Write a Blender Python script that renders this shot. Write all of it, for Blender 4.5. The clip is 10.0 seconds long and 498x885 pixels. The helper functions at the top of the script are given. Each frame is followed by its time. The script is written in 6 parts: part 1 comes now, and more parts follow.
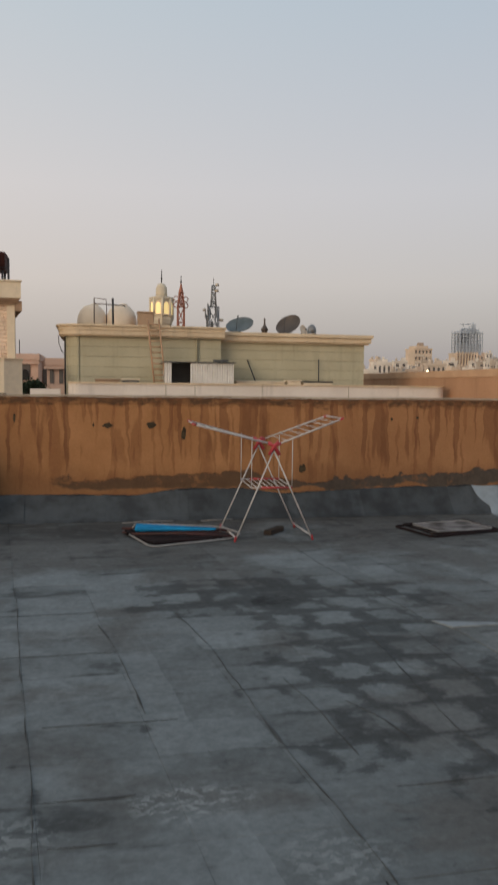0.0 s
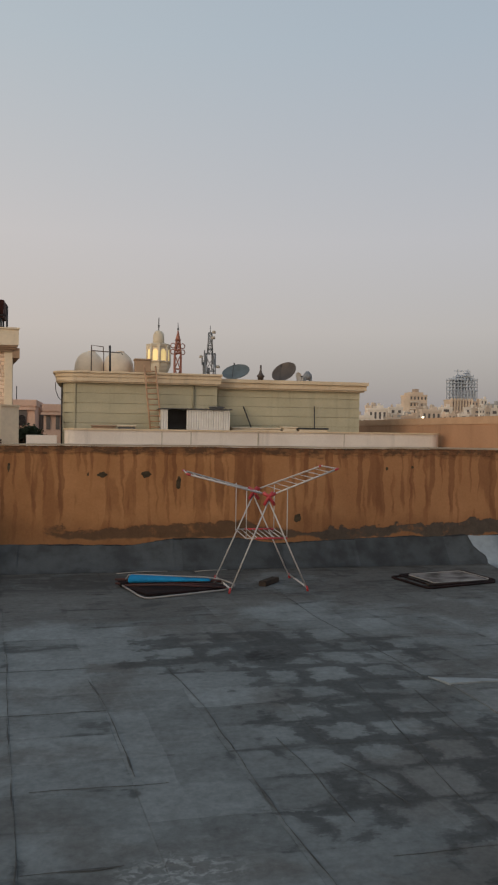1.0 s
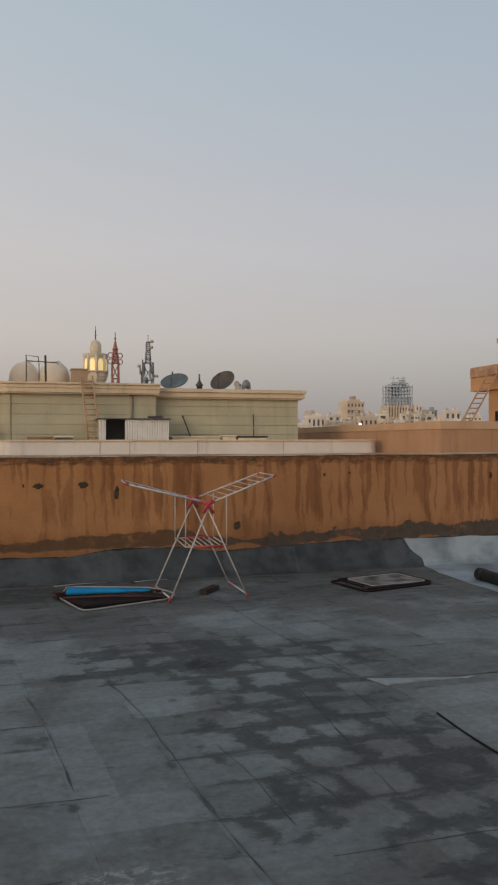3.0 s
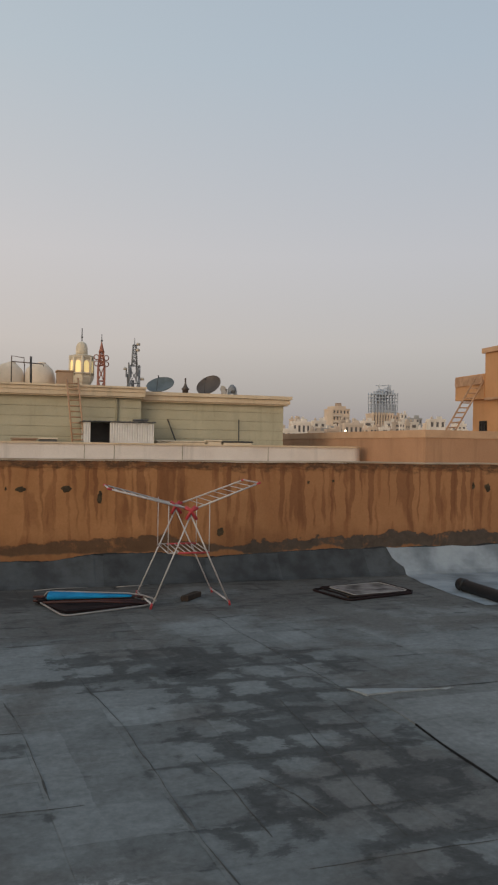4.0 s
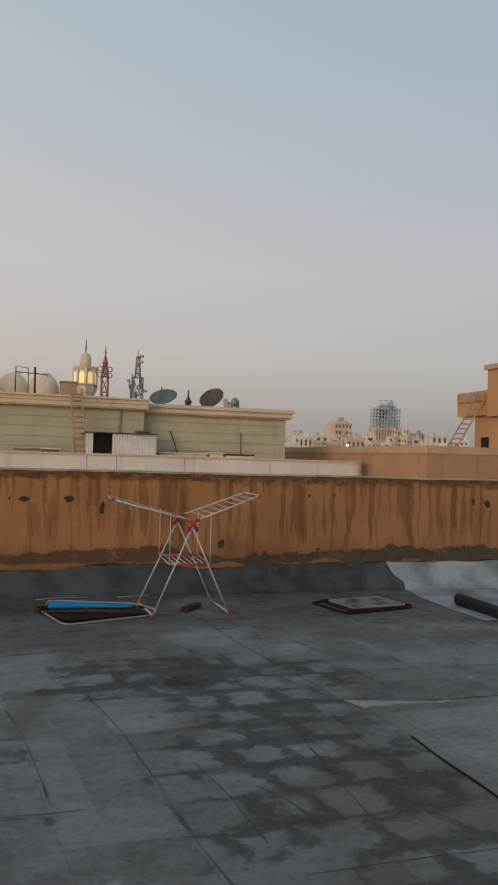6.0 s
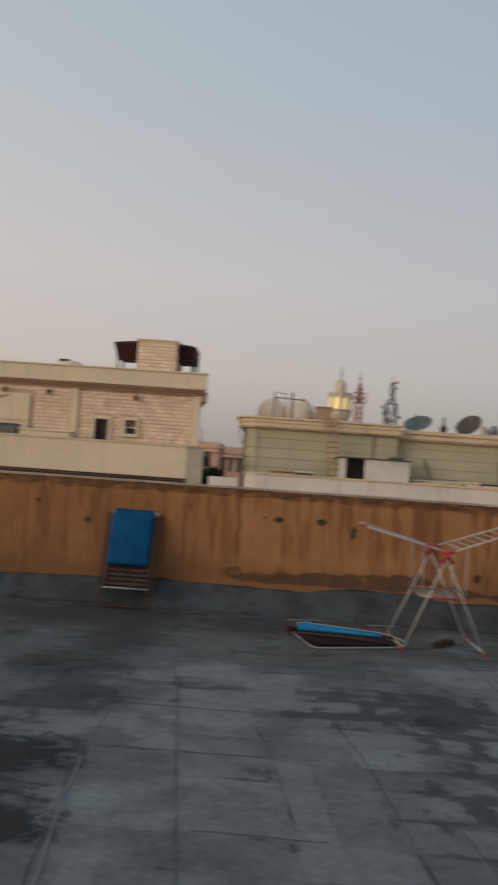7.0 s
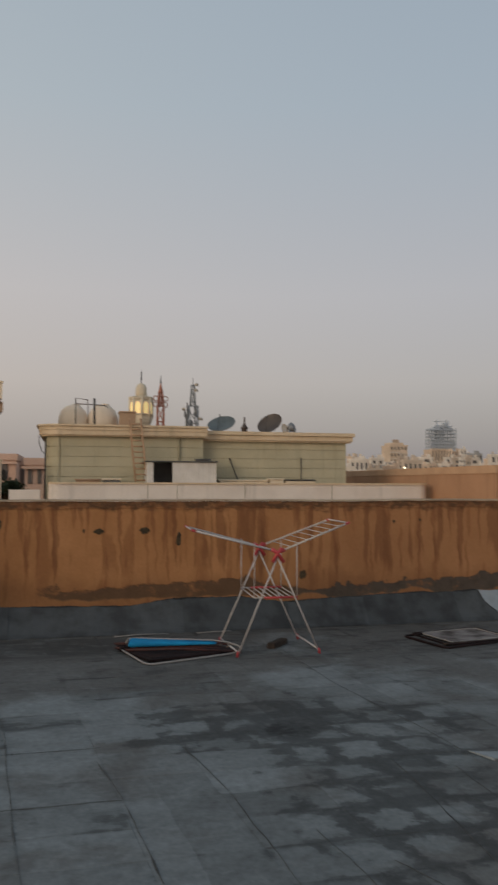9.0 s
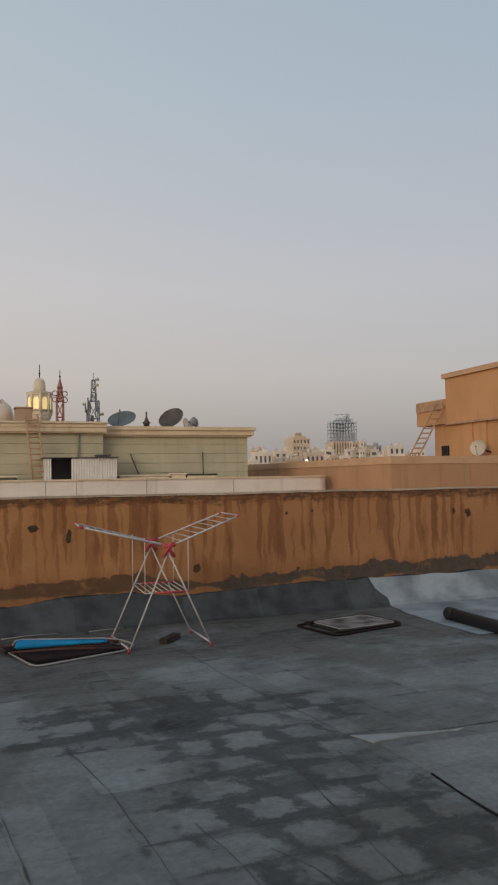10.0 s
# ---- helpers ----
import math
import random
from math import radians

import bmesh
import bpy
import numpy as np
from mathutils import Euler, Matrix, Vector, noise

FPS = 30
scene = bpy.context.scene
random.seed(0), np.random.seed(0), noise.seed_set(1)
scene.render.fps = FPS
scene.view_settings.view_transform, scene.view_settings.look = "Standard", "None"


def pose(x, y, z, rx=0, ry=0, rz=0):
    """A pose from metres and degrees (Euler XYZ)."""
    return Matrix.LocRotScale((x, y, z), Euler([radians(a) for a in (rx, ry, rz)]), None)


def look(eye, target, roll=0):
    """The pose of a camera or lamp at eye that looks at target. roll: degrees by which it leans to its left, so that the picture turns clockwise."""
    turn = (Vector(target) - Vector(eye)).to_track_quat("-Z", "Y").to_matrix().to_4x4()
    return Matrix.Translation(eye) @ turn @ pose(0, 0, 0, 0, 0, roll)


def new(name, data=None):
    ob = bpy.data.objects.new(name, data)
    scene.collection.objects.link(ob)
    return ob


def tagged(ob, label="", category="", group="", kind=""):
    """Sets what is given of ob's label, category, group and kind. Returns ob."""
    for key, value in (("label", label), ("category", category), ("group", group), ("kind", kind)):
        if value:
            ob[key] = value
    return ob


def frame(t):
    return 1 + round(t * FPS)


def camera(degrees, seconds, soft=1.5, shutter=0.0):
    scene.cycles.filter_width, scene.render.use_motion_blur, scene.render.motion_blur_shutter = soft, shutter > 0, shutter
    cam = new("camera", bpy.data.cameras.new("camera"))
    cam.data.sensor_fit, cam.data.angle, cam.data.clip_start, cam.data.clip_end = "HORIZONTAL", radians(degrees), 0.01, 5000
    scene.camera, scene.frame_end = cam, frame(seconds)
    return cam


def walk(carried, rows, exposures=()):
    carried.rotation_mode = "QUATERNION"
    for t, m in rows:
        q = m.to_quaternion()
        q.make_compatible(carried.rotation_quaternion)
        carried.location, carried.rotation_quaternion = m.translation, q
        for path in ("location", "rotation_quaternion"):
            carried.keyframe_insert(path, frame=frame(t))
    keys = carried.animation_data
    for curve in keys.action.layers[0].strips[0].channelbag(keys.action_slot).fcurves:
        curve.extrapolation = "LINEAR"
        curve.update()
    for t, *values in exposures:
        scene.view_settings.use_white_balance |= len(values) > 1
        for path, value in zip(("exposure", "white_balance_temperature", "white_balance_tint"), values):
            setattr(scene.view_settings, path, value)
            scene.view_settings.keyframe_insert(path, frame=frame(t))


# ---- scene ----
cam = camera(36.1, 10.0, 2.2, 0.5)
PATH = [
    (0, (0.073, 0.274, 1.599), (0.463, 2.231, 1.452), 0.7),
    (0.5, (0.077, 0.248, 1.632), (0.468, 2.209, 1.593), 0.7),
    (1, (0.089, 0.281, 1.647), (0.488, 2.241, 1.619), 0.8),
    (1.5, (0.075, 0.287, 1.64), (0.453, 2.251, 1.609), 1.0),
    (2, (0.073, 0.282, 1.642), (0.441, 2.248, 1.621), 0.9),
    (2.5, (0.091, 0.273, 1.639), (0.538, 2.222, 1.637), 0.3),
    (3, (0.106, 0.262, 1.637), (0.657, 2.184, 1.633), -0.1),
    (3.2, (0.12, 0.268, 1.657), (0.678, 2.189, 1.65), 0.0),
    (4.3, (0.098, 0.247, 1.662), (0.694, 2.156, 1.676), 1.3),
    (4.5, (0.079, 0.215, 1.645), (0.674, 2.124, 1.661), 1.5),
    (5, (0.064, 0.223, 1.646), (0.653, 2.134, 1.672), 1.9),
    (5.2, (0.047, 0.185, 1.662), (0.636, 2.096, 1.69), 2.2),
    (6.3, (0.102, 0.176, 1.658), (0.668, 2.093, 1.711), 1.2),
    (6.5, (0.11, 0.213, 1.652), (0.552, 2.162, 1.72), 1.0),
    (6.6, (0.115, 0.219, 1.657), (0.403, 2.196, 1.743), 1.2),
    (6.7, (0.118, 0.222, 1.663), (0.291, 2.212, 1.765), 1.7),
    (6.8, (0.107, 0.238, 1.663), (0.199, 2.233, 1.772), 2.8),
    (6.9, (0.088, 0.258, 1.661), (0.110, 2.256, 1.756), 3.5),
    (7, (0.077, 0.269, 1.658), (0.011, 2.266, 1.736), 4.0),
    (7.2, (0.09, 0.27, 1.645), (-0.077, 2.261, 1.721), 3.7),
    (7.5, (0.114, 0.311, 1.642), (-0.156, 2.292, 1.706), 3.6),
    (8, (0.126, 0.366, 1.636), (-0.152, 2.345, 1.689), 3.9),
    (8.3, (0.058, 0.417, 1.66), (-0.113, 2.408, 1.747), 3.4),
    (8.4, (0.041, 0.461, 1.673), (-0.013, 2.457, 1.800), 2.4),
    (8.5, (0.024, 0.506, 1.679), (0.098, 2.497, 1.858), 0.8),
    (8.6, (-0.004, 0.537, 1.668), (0.181, 2.520, 1.850), -0.4),
    (8.7, (-0.037, 0.567, 1.657), (0.27, 2.536, 1.825), -0.8),
    (8.8, (-0.065, 0.609, 1.657), (0.319, 2.566, 1.811), -0.6),
    (9, (-0.091, 0.667, 1.658), (0.355, 2.614, 1.766), 0.2),
    (9.5, (-0.04, 0.667, 1.635), (0.613, 2.555, 1.716), -1.2),
    (10, (0.059, 0.659, 1.649), (0.744, 2.536, 1.741), -0.9),
]
EXPOSURES = [(0.0, 0.2), (0.5, 0.02), (2.5, -0.02), (3.0, 0.05), (4.5, 0.09), (5.0, 0.04), (6.5, 0.02), (7.0, -0.05), (7.5, -0.08), (8.0, 0.0), (8.5, -0.12), (9.0, -0.13), (9.5, -0.02), (10.0, 0.06)]
walk(cam, [(t, look(eye, target, roll)) for t, eye, target, roll in PATH], EXPOSURES)

# ---------------- world, sun, exposure ----------------
SUN_ELEVATION, SUN_AZIMUTH = 9.0, 232.0  # degrees, azimuth clockwise from +y

world = bpy.data.worlds.new("dusk_sky")
scene.world = world
world.use_nodes = True
wn, wl = world.node_tree.nodes, world.node_tree.links
wn.clear()
w_out = wn.new("ShaderNodeOutputWorld")
w_bg = wn.new("ShaderNodeBackground")
w_sky = wn.new("ShaderNodeTexSky")
w_sky.sky_type = "NISHITA"
w_sky.sun_disc = False
w_sky.sun_elevation, w_sky.sun_rotation = radians(SUN_ELEVATION), radians(SUN_AZIMUTH)
w_sky.dust_density, w_sky.air_density = 3.0, 1.2
w_co = wn.new("ShaderNodeTexCoord")
w_sep = wn.new("ShaderNodeSeparateXYZ")
wl.new(w_co.outputs["Generated"], w_sep.inputs[0])
w_ramp = wn.new("ShaderNodeValToRGB")
wl.new(w_sep.outputs[2], w_ramp.inputs[0])
HAZE = [(0.0, (0.295, 0.275, 0.285)), (0.05, (0.365, 0.33, 0.325)), (0.13, (0.49, 0.438, 0.42)), (0.24, (0.515, 0.485, 0.488)),
        (0.45, (0.415, 0.465, 0.51)), (1.0, (0.24, 0.34, 0.44))]
while len(w_ramp.color_ramp.elements) < len(HAZE):
    w_ramp.color_ramp.elements.new(0.5)
for el, (at, col) in zip(w_ramp.color_ramp.elements, HAZE):
    el.position, el.color = at, (*col, 1)
# the west is a little warmer and brighter than the east
w_dot = wn.new("ShaderNodeVectorMath")
w_dot.operation = "DOT_PRODUCT"
wl.new(w_co.outputs["Generated"], w_dot.inputs[0])
w_dot.inputs[1].default_value = (-0.92, -0.25, 0.0)
w_side = wn.new("ShaderNodeMapRange")
w_side.inputs["From Min"].default_value, w_side.inputs["From Max"].default_value = -1.0, 1.0
wl.new(w_dot.outputs["Value"], w_side.inputs["Value"])
w_tint = wn.new("ShaderNodeMix")
w_tint.data_type = "RGBA"
w_tint.inputs[6].default_value, w_tint.inputs[7].default_value = (0.75, 0.80, 0.87, 1), (1.40, 1.31, 1.18, 1)
wl.new(w_side.outputs[0], w_tint.inputs[0])
w_mul = wn.new("ShaderNodeMix")
w_mul.data_type, w_mul.blend_type = "RGBA", "MULTIPLY"
w_mul.inputs[0].default_value = 1.0
wl.new(w_ramp.outputs[0], w_mul.inputs[6])
wl.new(w_tint.outputs[2], w_mul.inputs[7])
w_add = wn.new("ShaderNodeMix")
w_add.data_type, w_add.blend_type = "RGBA", "ADD"
w_add.inputs[0].default_value = 0.02
wl.new(w_mul.outputs[2], w_add.inputs[6])
wl.new(w_sky.outputs[0], w_add.inputs[7])
wl.new(w_add.outputs[2], w_bg.inputs[0])
w_bg.inputs[1].default_value = 1.0
wl.new(w_bg.outputs[0], w_out.inputs[0])

sun_data = bpy.data.lights.new("sun", "SUN")
sun_data.energy, sun_data.angle, sun_data.color = 1.1, radians(35), (1.0, 0.86, 0.68)
sun = new("sun", sun_data)
_a, _e = radians(SUN_AZIMUTH), radians(SUN_ELEVATION)
sun.matrix_world = look((50 * math.sin(_a) * math.cos(_e), 50 * math.cos(_a) * math.cos(_e), 50 * math.sin(_e)), (0, 0, 0))


# ---------------- material kit ----------------
def plug(nt, sock, val):
    if isinstance(val, bpy.types.NodeSocket):
        nt.links.new(val, sock)
    elif isinstance(val, (tuple, list)) and len(val) == 3 and sock.type == "RGBA":
        sock.default_value = (*val, 1)
    else:
        sock.default_value = val


def n_math(nt, op, a, b=0.0, clamp=False):
    n = nt.nodes.new("ShaderNodeMath")
    n.operation, n.use_clamp = op, clamp
    plug(nt, n.inputs[0], a)
    plug(nt, n.inputs[1], b)
    return n.outputs[0]


def n_noise(nt, vec, scale, detail=4.0, rough=0.55, distort=0.0):
    n = nt.nodes.new("ShaderNodeTexNoise")
    plug(nt, n.inputs["Vector"], vec)
    n.inputs["Scale"].default_value, n.inputs["Detail"].default_value = scale, detail
    n.inputs["Roughness"].default_value, n.inputs["Distortion"].default_value = rough, distort
    return n.outputs["Fac"]


def n_mix(nt, fac, a, b, blend="MIX"):
    n = nt.nodes.new("ShaderNodeMix")
    n.data_type, n.blend_type = "RGBA", blend
    plug(nt, n.inputs[0], fac)
    plug(nt, n.inputs[6], a)
    plug(nt, n.inputs[7], b)
    return n.outputs[2]


def n_step(nt, val, lo, hi):
    """Smooth 0..1 as val goes from lo to hi."""
    n = nt.nodes.new("ShaderNodeMapRange")
    n.interpolation_type = "SMOOTHSTEP"
    plug(nt, n.inputs["Value"], val)
    plug(nt, n.inputs["From Min"], lo)
    plug(nt, n.inputs["From Max"], hi)
    return n.outputs[0]


def n_scale(nt, vec, s):
    n = nt.nodes.new("ShaderNodeVectorMath")
    n.operation = "MULTIPLY"
    plug(nt, n.inputs[0], vec)
    n.inputs[1].default_value = s
    return n.outputs[0]


def n_xyz(nt, vec):
    n = nt.nodes.new("ShaderNodeSeparateXYZ")
    plug(nt, n.inputs[0], vec)
    return n.outputs[0], n.outputs[1], n.outputs[2]


def n_vec(nt, x, y, z):
    n = nt.nodes.new("ShaderNodeCombineXYZ")
    for s, v in zip(n.inputs, (x, y, z)):
        plug(nt, s, v)
    return n.outputs[0]


def n_place(nt):
    return nt.nodes.new("ShaderNodeNewGeometry").outputs["Position"]


def n_island(nt):
    return nt.nodes.new("ShaderNodeNewGeometry").outputs["Random Per Island"]


def n_each(nt):
    return nt.nodes.new("ShaderNodeObjectInfo").outputs["Random"]


def begin(name):
    m = bpy.data.materials.new(name)
    m.use_nodes = True
    return m, m.node_tree, m.node_tree.nodes["Principled BSDF"]


def relief(nt, bsdf, height, strength, dist):
    n = nt.nodes.new("ShaderNodeBump")
    n.inputs["Strength"].default_value, n.inputs["Distance"].default_value = strength, dist
    plug(nt, n.inputs["Height"], height)
    nt.links.new(n.outputs[0], bsdf.inputs["Normal"])


def surface(name, col, col2=None, rough=0.8, metal=0.0, big=1.2, fine=30.0, bump=0.25, dist=0.01, vary="", amount=0.25, streak=0.0):
    """A worn surface: two colours in blotches, fine grain, relief; vary: 'each' or 'island' gives pieces their own tone; streak: rain marks."""
    m, nt, b = begin(name)
    p = n_place(nt)
    col2 = col2 or tuple(c * 0.72 for c in col)
    blot = n_step(nt, n_noise(nt, p, big, 5.0), 0.35, 0.68)
    c = n_mix(nt, blot, col, col2)
    grain = n_noise(nt, p, fine, 4.0, 0.65)
    g = n_math(nt, "MULTIPLY_ADD", grain, 0.3)
    g.node.inputs[2].default_value = 0.85
    c = n_mix(nt, 1.0, c, n_vec(nt, g, g, g), "MULTIPLY")
    if streak:
        s = n_noise(nt, n_scale(nt, p, (1.0, 1.0, 0.09)), 2.4, 4.0, 0.6)
        c = n_mix(nt, n_math(nt, "MULTIPLY", n_step(nt, s, 0.52, 0.72), streak), c, tuple(x * 0.45 for x in col))
    if vary:
        r = n_each(nt) if vary == "each" else n_island(nt)
        v = n_math(nt, "MULTIPLY_ADD", r, amount)
        v.node.inputs[2].default_value = 1.0 - amount / 2
        c = n_mix(nt, 1.0, c, n_vec(nt, v, v, v), "MULTIPLY")
    plug(nt, b.inputs["Base Color"], c)
    rr = n_math(nt, "MULTIPLY_ADD", grain, 0.25)
    rr.node.inputs[2].default_value = rough - 0.12
    plug(nt, b.inputs["Roughness"], rr)
    b.inputs["Metallic"].default_value = metal
    if rough > 0.65:
        b.inputs["Specular IOR Level"].default_value = 0.22
    if bump:
        relief(nt, b, n_math(nt, "ADD", grain, n_math(nt, "MULTIPLY", blot, 0.4)), bump, dist)
    return m


# grid of the coated roof tiles; the columns lean a little to the west as they run north
TILE_W, TILE_D, TILE_X, TILE_Y, LEAN, LEAN_Y = 0.537, 0.325, -0.27, 4.785, 0.125, 4.0
# (x, y, half width, half depth, strength): coating worn thin over small cells, and plain dark stains
WORN = ((1.2, 5.95, 0.8, 0.62, 0.95), (1.75, 5.2, 0.7, 0.75, 0.85), (1.5, 4.35, 0.6, 0.75, 0.95), (1.95, 3.9, 0.6, 0.6, 0.95),
        (1.32, 3.55, 0.5, 0.38, 0.8), (1.95, 3.1, 0.5, 0.55, 0.85), (2.25, 5.75, 0.5, 0.5, 0.7), (-2.3, 4.4, 0.9, 0.8, 0.7), (-1.6, 5.2, 0.5, 0.5, 0.6))
STAINS = ((1.36, 5.74, 0.30, 0.21, 1.0), (0.85, 6.22, 0.42, 0.14, 0.7), (0.38, 5.67, 0.22, 0.09, 0.7), (-1.5, 6.55, 0.62, 0.5, 0.9), (-1.22, 5.75, 0.4, 0.42, 0.85),
          (-0.4, 6.18, 0.65, 0.10, 0.7), (-1.42, 4.5, 0.55, 0.45, 1.4), (-1.22, 3.75, 0.45, 0.4, 1.3), (-2.2, 4.7, 0.7, 0.6, 1.2), (0.10, 4.56, 0.12, 0.16, 0.45),
          (0.0, 3.04, 0.24, 0.10, 0.6), (-0.3, 2.75, 0.35, 0.22, 0.5), (-2.9, 6.3, 0.6, 0.3, 0.6),
          (0.2, 8.6, 1.2, 0.5, 0.45), (-1.4, 8.6, 1.3, 0.5, 0.5), (-1.22, 7.4, 0.38, 0.9, 0.6))


def n_blobs(nt, x, y, rows, ragged):
    """The strongest of several soft ellipses with uneven outlines."""
    out = 0.0
    for ox, oy, rx, ry, gain in rows:
        dx = n_math(nt, "DIVIDE", n_math(nt, "SUBTRACT", x, ox), rx)
        dy = n_math(nt, "DIVIDE", n_math(nt, "SUBTRACT", y, oy), ry)
        d = n_math(nt, "SQRT", n_math(nt, "ADD", n_math(nt, "MULTIPLY", dx, dx), n_math(nt, "MULTIPLY", dy, dy)))
        d = n_math(nt, "ADD", d, ragged)
        out = n_math(nt, "MAXIMUM", out, n_math(nt, "MULTIPLY", n_step(nt, d, 1.3, 0.4), gain))
    return out


def roof_coating(name, light, mid, dark, lattice=1.0):
    """Grey waterproof coating, worn through to dark bitumen along joints and in blotches, darker towards the parapet.
    """
    m, nt, b = begin(name)
    p = n_place(nt)
    x, y, z = n_xyz(nt, p)
    xs = n_math(nt, "ADD", x, n_math(nt, "MULTIPLY", n_math(nt, "SUBTRACT", y, LEAN_Y), LEAN))
    wob = n_math(nt, "MULTIPLY", n_math(nt, "SUBTRACT", n_noise(nt, p, 3.0, 3.0), 0.5), 0.07)
    cx = n_math(nt, "DIVIDE", n_math(nt, "SUBTRACT", n_math(nt, "ADD", xs, wob), TILE_X), TILE_W)
    cy = n_math(nt, "DIVIDE", n_math(nt, "SUBTRACT", n_math(nt, "ADD", y, wob), TILE_Y), TILE_D)

    def near_edge(c):
        return n_math(nt, "MULTIPLY", n_math(nt, "ABSOLUTE", n_math(nt, "SUBTRACT", n_math(nt, "FRACT", c), 0.5)), 2.0)

    def per_cell(u, v):
        w = nt.nodes.new("ShaderNodeTexWhiteNoise")
        w.noise_dimensions = "2D"
        plug(nt, w.inputs["Vector"], n_vec(nt, n_math(nt, "FLOOR", u), n_math(nt, "FLOOR", v), 0.0))
        return w.outputs["Value"]
    edge = n_math(nt, "MAXIMUM", near_edge(cx), near_edge(cy))
    tone = n_math(nt, "ADD", n_math(nt, "MULTIPLY", per_cell(cx, cy), 0.45), n_math(nt, "MULTIPLY", per_cell(n_math(nt, "ADD", n_math(nt, "MULTIPLY", cx, 0.5), 7.3), n_math(nt, "DIVIDE", cy, 3.0)), 0.55))
    large = n_noise(nt, n_scale(nt, p, (1.0, 1.25, 1.0)), 0.55, 4.0, 0.6, 0.4)
    small = n_noise(nt, p, 2.6, 5.0, 0.62)
    fine = n_noise(nt, p, 22.0, 5.0, 0.7)
    crust = n_noise(nt, n_scale(nt, p, (1.0, 1.5, 1.0)), 3.8, 10.0, 0.72, 0.4)
    brushed = n_noise(nt, n_scale(nt, p, (1.0, 3.2, 1.0)), 2.6, 8.0, 0.68, 0.3)
    gap = n_math(nt, "MULTIPLY", n_step(nt, edge, 0.80, 1.0), n_step(nt, n_noise(nt, p, 2.1, 4.0), 0.47, 0.64))
    ragged = n_math(nt, "ADD", n_math(nt, "MULTIPLY", n_math(nt, "SUBTRACT", crust, 0.5), 3.0), n_math(nt, "MULTIPLY", n_math(nt, "SUBTRACT", small, 0.5), 1.6))
    worn = n_blobs(nt, x, y, WORN, ragged)
    flat = n_blobs(nt, x, y, STAINS, ragged)
    # where the coating is thin, pale cells stay between dark, uneven bands
    wob2 = n_math(nt, "MULTIPLY", n_math(nt, "SUBTRACT", n_noise(nt, p, 3.6, 7.0, 0.72), 0.5), 0.42)
    ry = n_math(nt, "DIVIDE", n_math(nt, "SUBTRACT", n_math(nt, "ADD", y, n_math(nt, "MULTIPLY", wob2, 0.8)), TILE_Y), TILE_D)
    rx = n_math(nt, "ADD", n_math(nt, "DIVIDE", n_math(nt, "ADD", xs, wob2), 0.36), n_math(nt, "MULTIPLY", n_math(nt, "FLOOR", ry), 0.31))
    cell = per_cell(rx, ry)
    net = n_step(nt, n_math(nt, "MAXIMUM", near_edge(rx), near_edge(ry)), 0.45, 0.9)
    w = n_math(nt, "MULTIPLY", n_math(nt, "SUBTRACT", crust, 0.5), 0.95)
    # the last term darkens the coating evenly towards the parapet
    for val, amt in ((n_math(nt, "MULTIPLY", worn, net), 0.42 * lattice), (worn, 0.09 * lattice), (flat, 0.42 * lattice), (gap, 0.18 * lattice),
                     (n_math(nt, "MULTIPLY", n_math(nt, "SUBTRACT", cell, 0.5), worn), 0.42), (n_math(nt, "SUBTRACT", large, 0.5), 0.30),
                     (n_math(nt, "SUBTRACT", brushed, 0.5), 0.55), (n_math(nt, "SUBTRACT", tone, 0.5), 0.13), (n_math(nt, "SUBTRACT", fine, 0.5), 0.12),
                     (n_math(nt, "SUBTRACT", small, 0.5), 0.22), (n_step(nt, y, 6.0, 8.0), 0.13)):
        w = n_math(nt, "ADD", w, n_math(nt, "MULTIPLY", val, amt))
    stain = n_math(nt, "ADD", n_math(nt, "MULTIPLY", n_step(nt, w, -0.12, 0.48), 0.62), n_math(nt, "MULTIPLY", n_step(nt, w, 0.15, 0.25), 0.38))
    base = n_mix(nt, n_step(nt, n_math(nt, "ADD", n_math(nt, "MULTIPLY", tone, 0.36), n_math(nt, "ADD", n_math(nt, "MULTIPLY", large, 0.45), n_math(nt, "MULTIPLY", small, 0.5))), 0.42, 0.90), light, mid)
    # brown silt dried in shallow puddles; the brown grows to the west and towards the parapet
    silt = n_noise(nt, n_scale(nt, p, (1.0, 1.2, 1.0)), 0.75, 6.0, 0.58, 0.5)
    silt = n_math(nt, "ADD", silt, n_math(nt, "MULTIPLY", n_step(nt, x, 0.2, -2.2), 0.08))
    silt = n_math(nt, "ADD", silt, n_math(nt, "MULTIPLY", n_step(nt, y, 6.0, 8.2), 0.19))
    silt = n_math(nt, "ADD", silt, n_math(nt, "MULTIPLY", n_blobs(nt, x, y, ((2.1, 3.8, 0.5, 0.35, 1.0), (1.42, 2.8, 0.42, 0.3, 0.8), (-0.85, 4.95, 0.2, 0.2, 0.8), (0.22, 5.66, 0.22, 0.14, 0.9), (-1.2, 7.9, 0.3, 0.6, 0.6)), ragged), 0.2))
    silt = n_math(nt, "ADD", silt, n_math(nt, "MULTIPLY", n_math(nt, "SUBTRACT", small, 0.5), 0.2))
    base = n_mix(nt, n_math(nt, "MULTIPLY", n_step(nt, silt, 0.47, 0.64), 0.25 + 0.4 * lattice), base, (0.098, 0.087, 0.079))
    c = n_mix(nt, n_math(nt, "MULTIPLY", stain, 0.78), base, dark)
    # smooth black bitumen laid bare in the strongest stains
    tar = n_step(nt, n_math(nt, "ADD", flat, n_math(nt, "MULTIPLY", n_math(nt, "SUBTRACT", crust, 0.5), 1.6)), 0.80, 1.10)
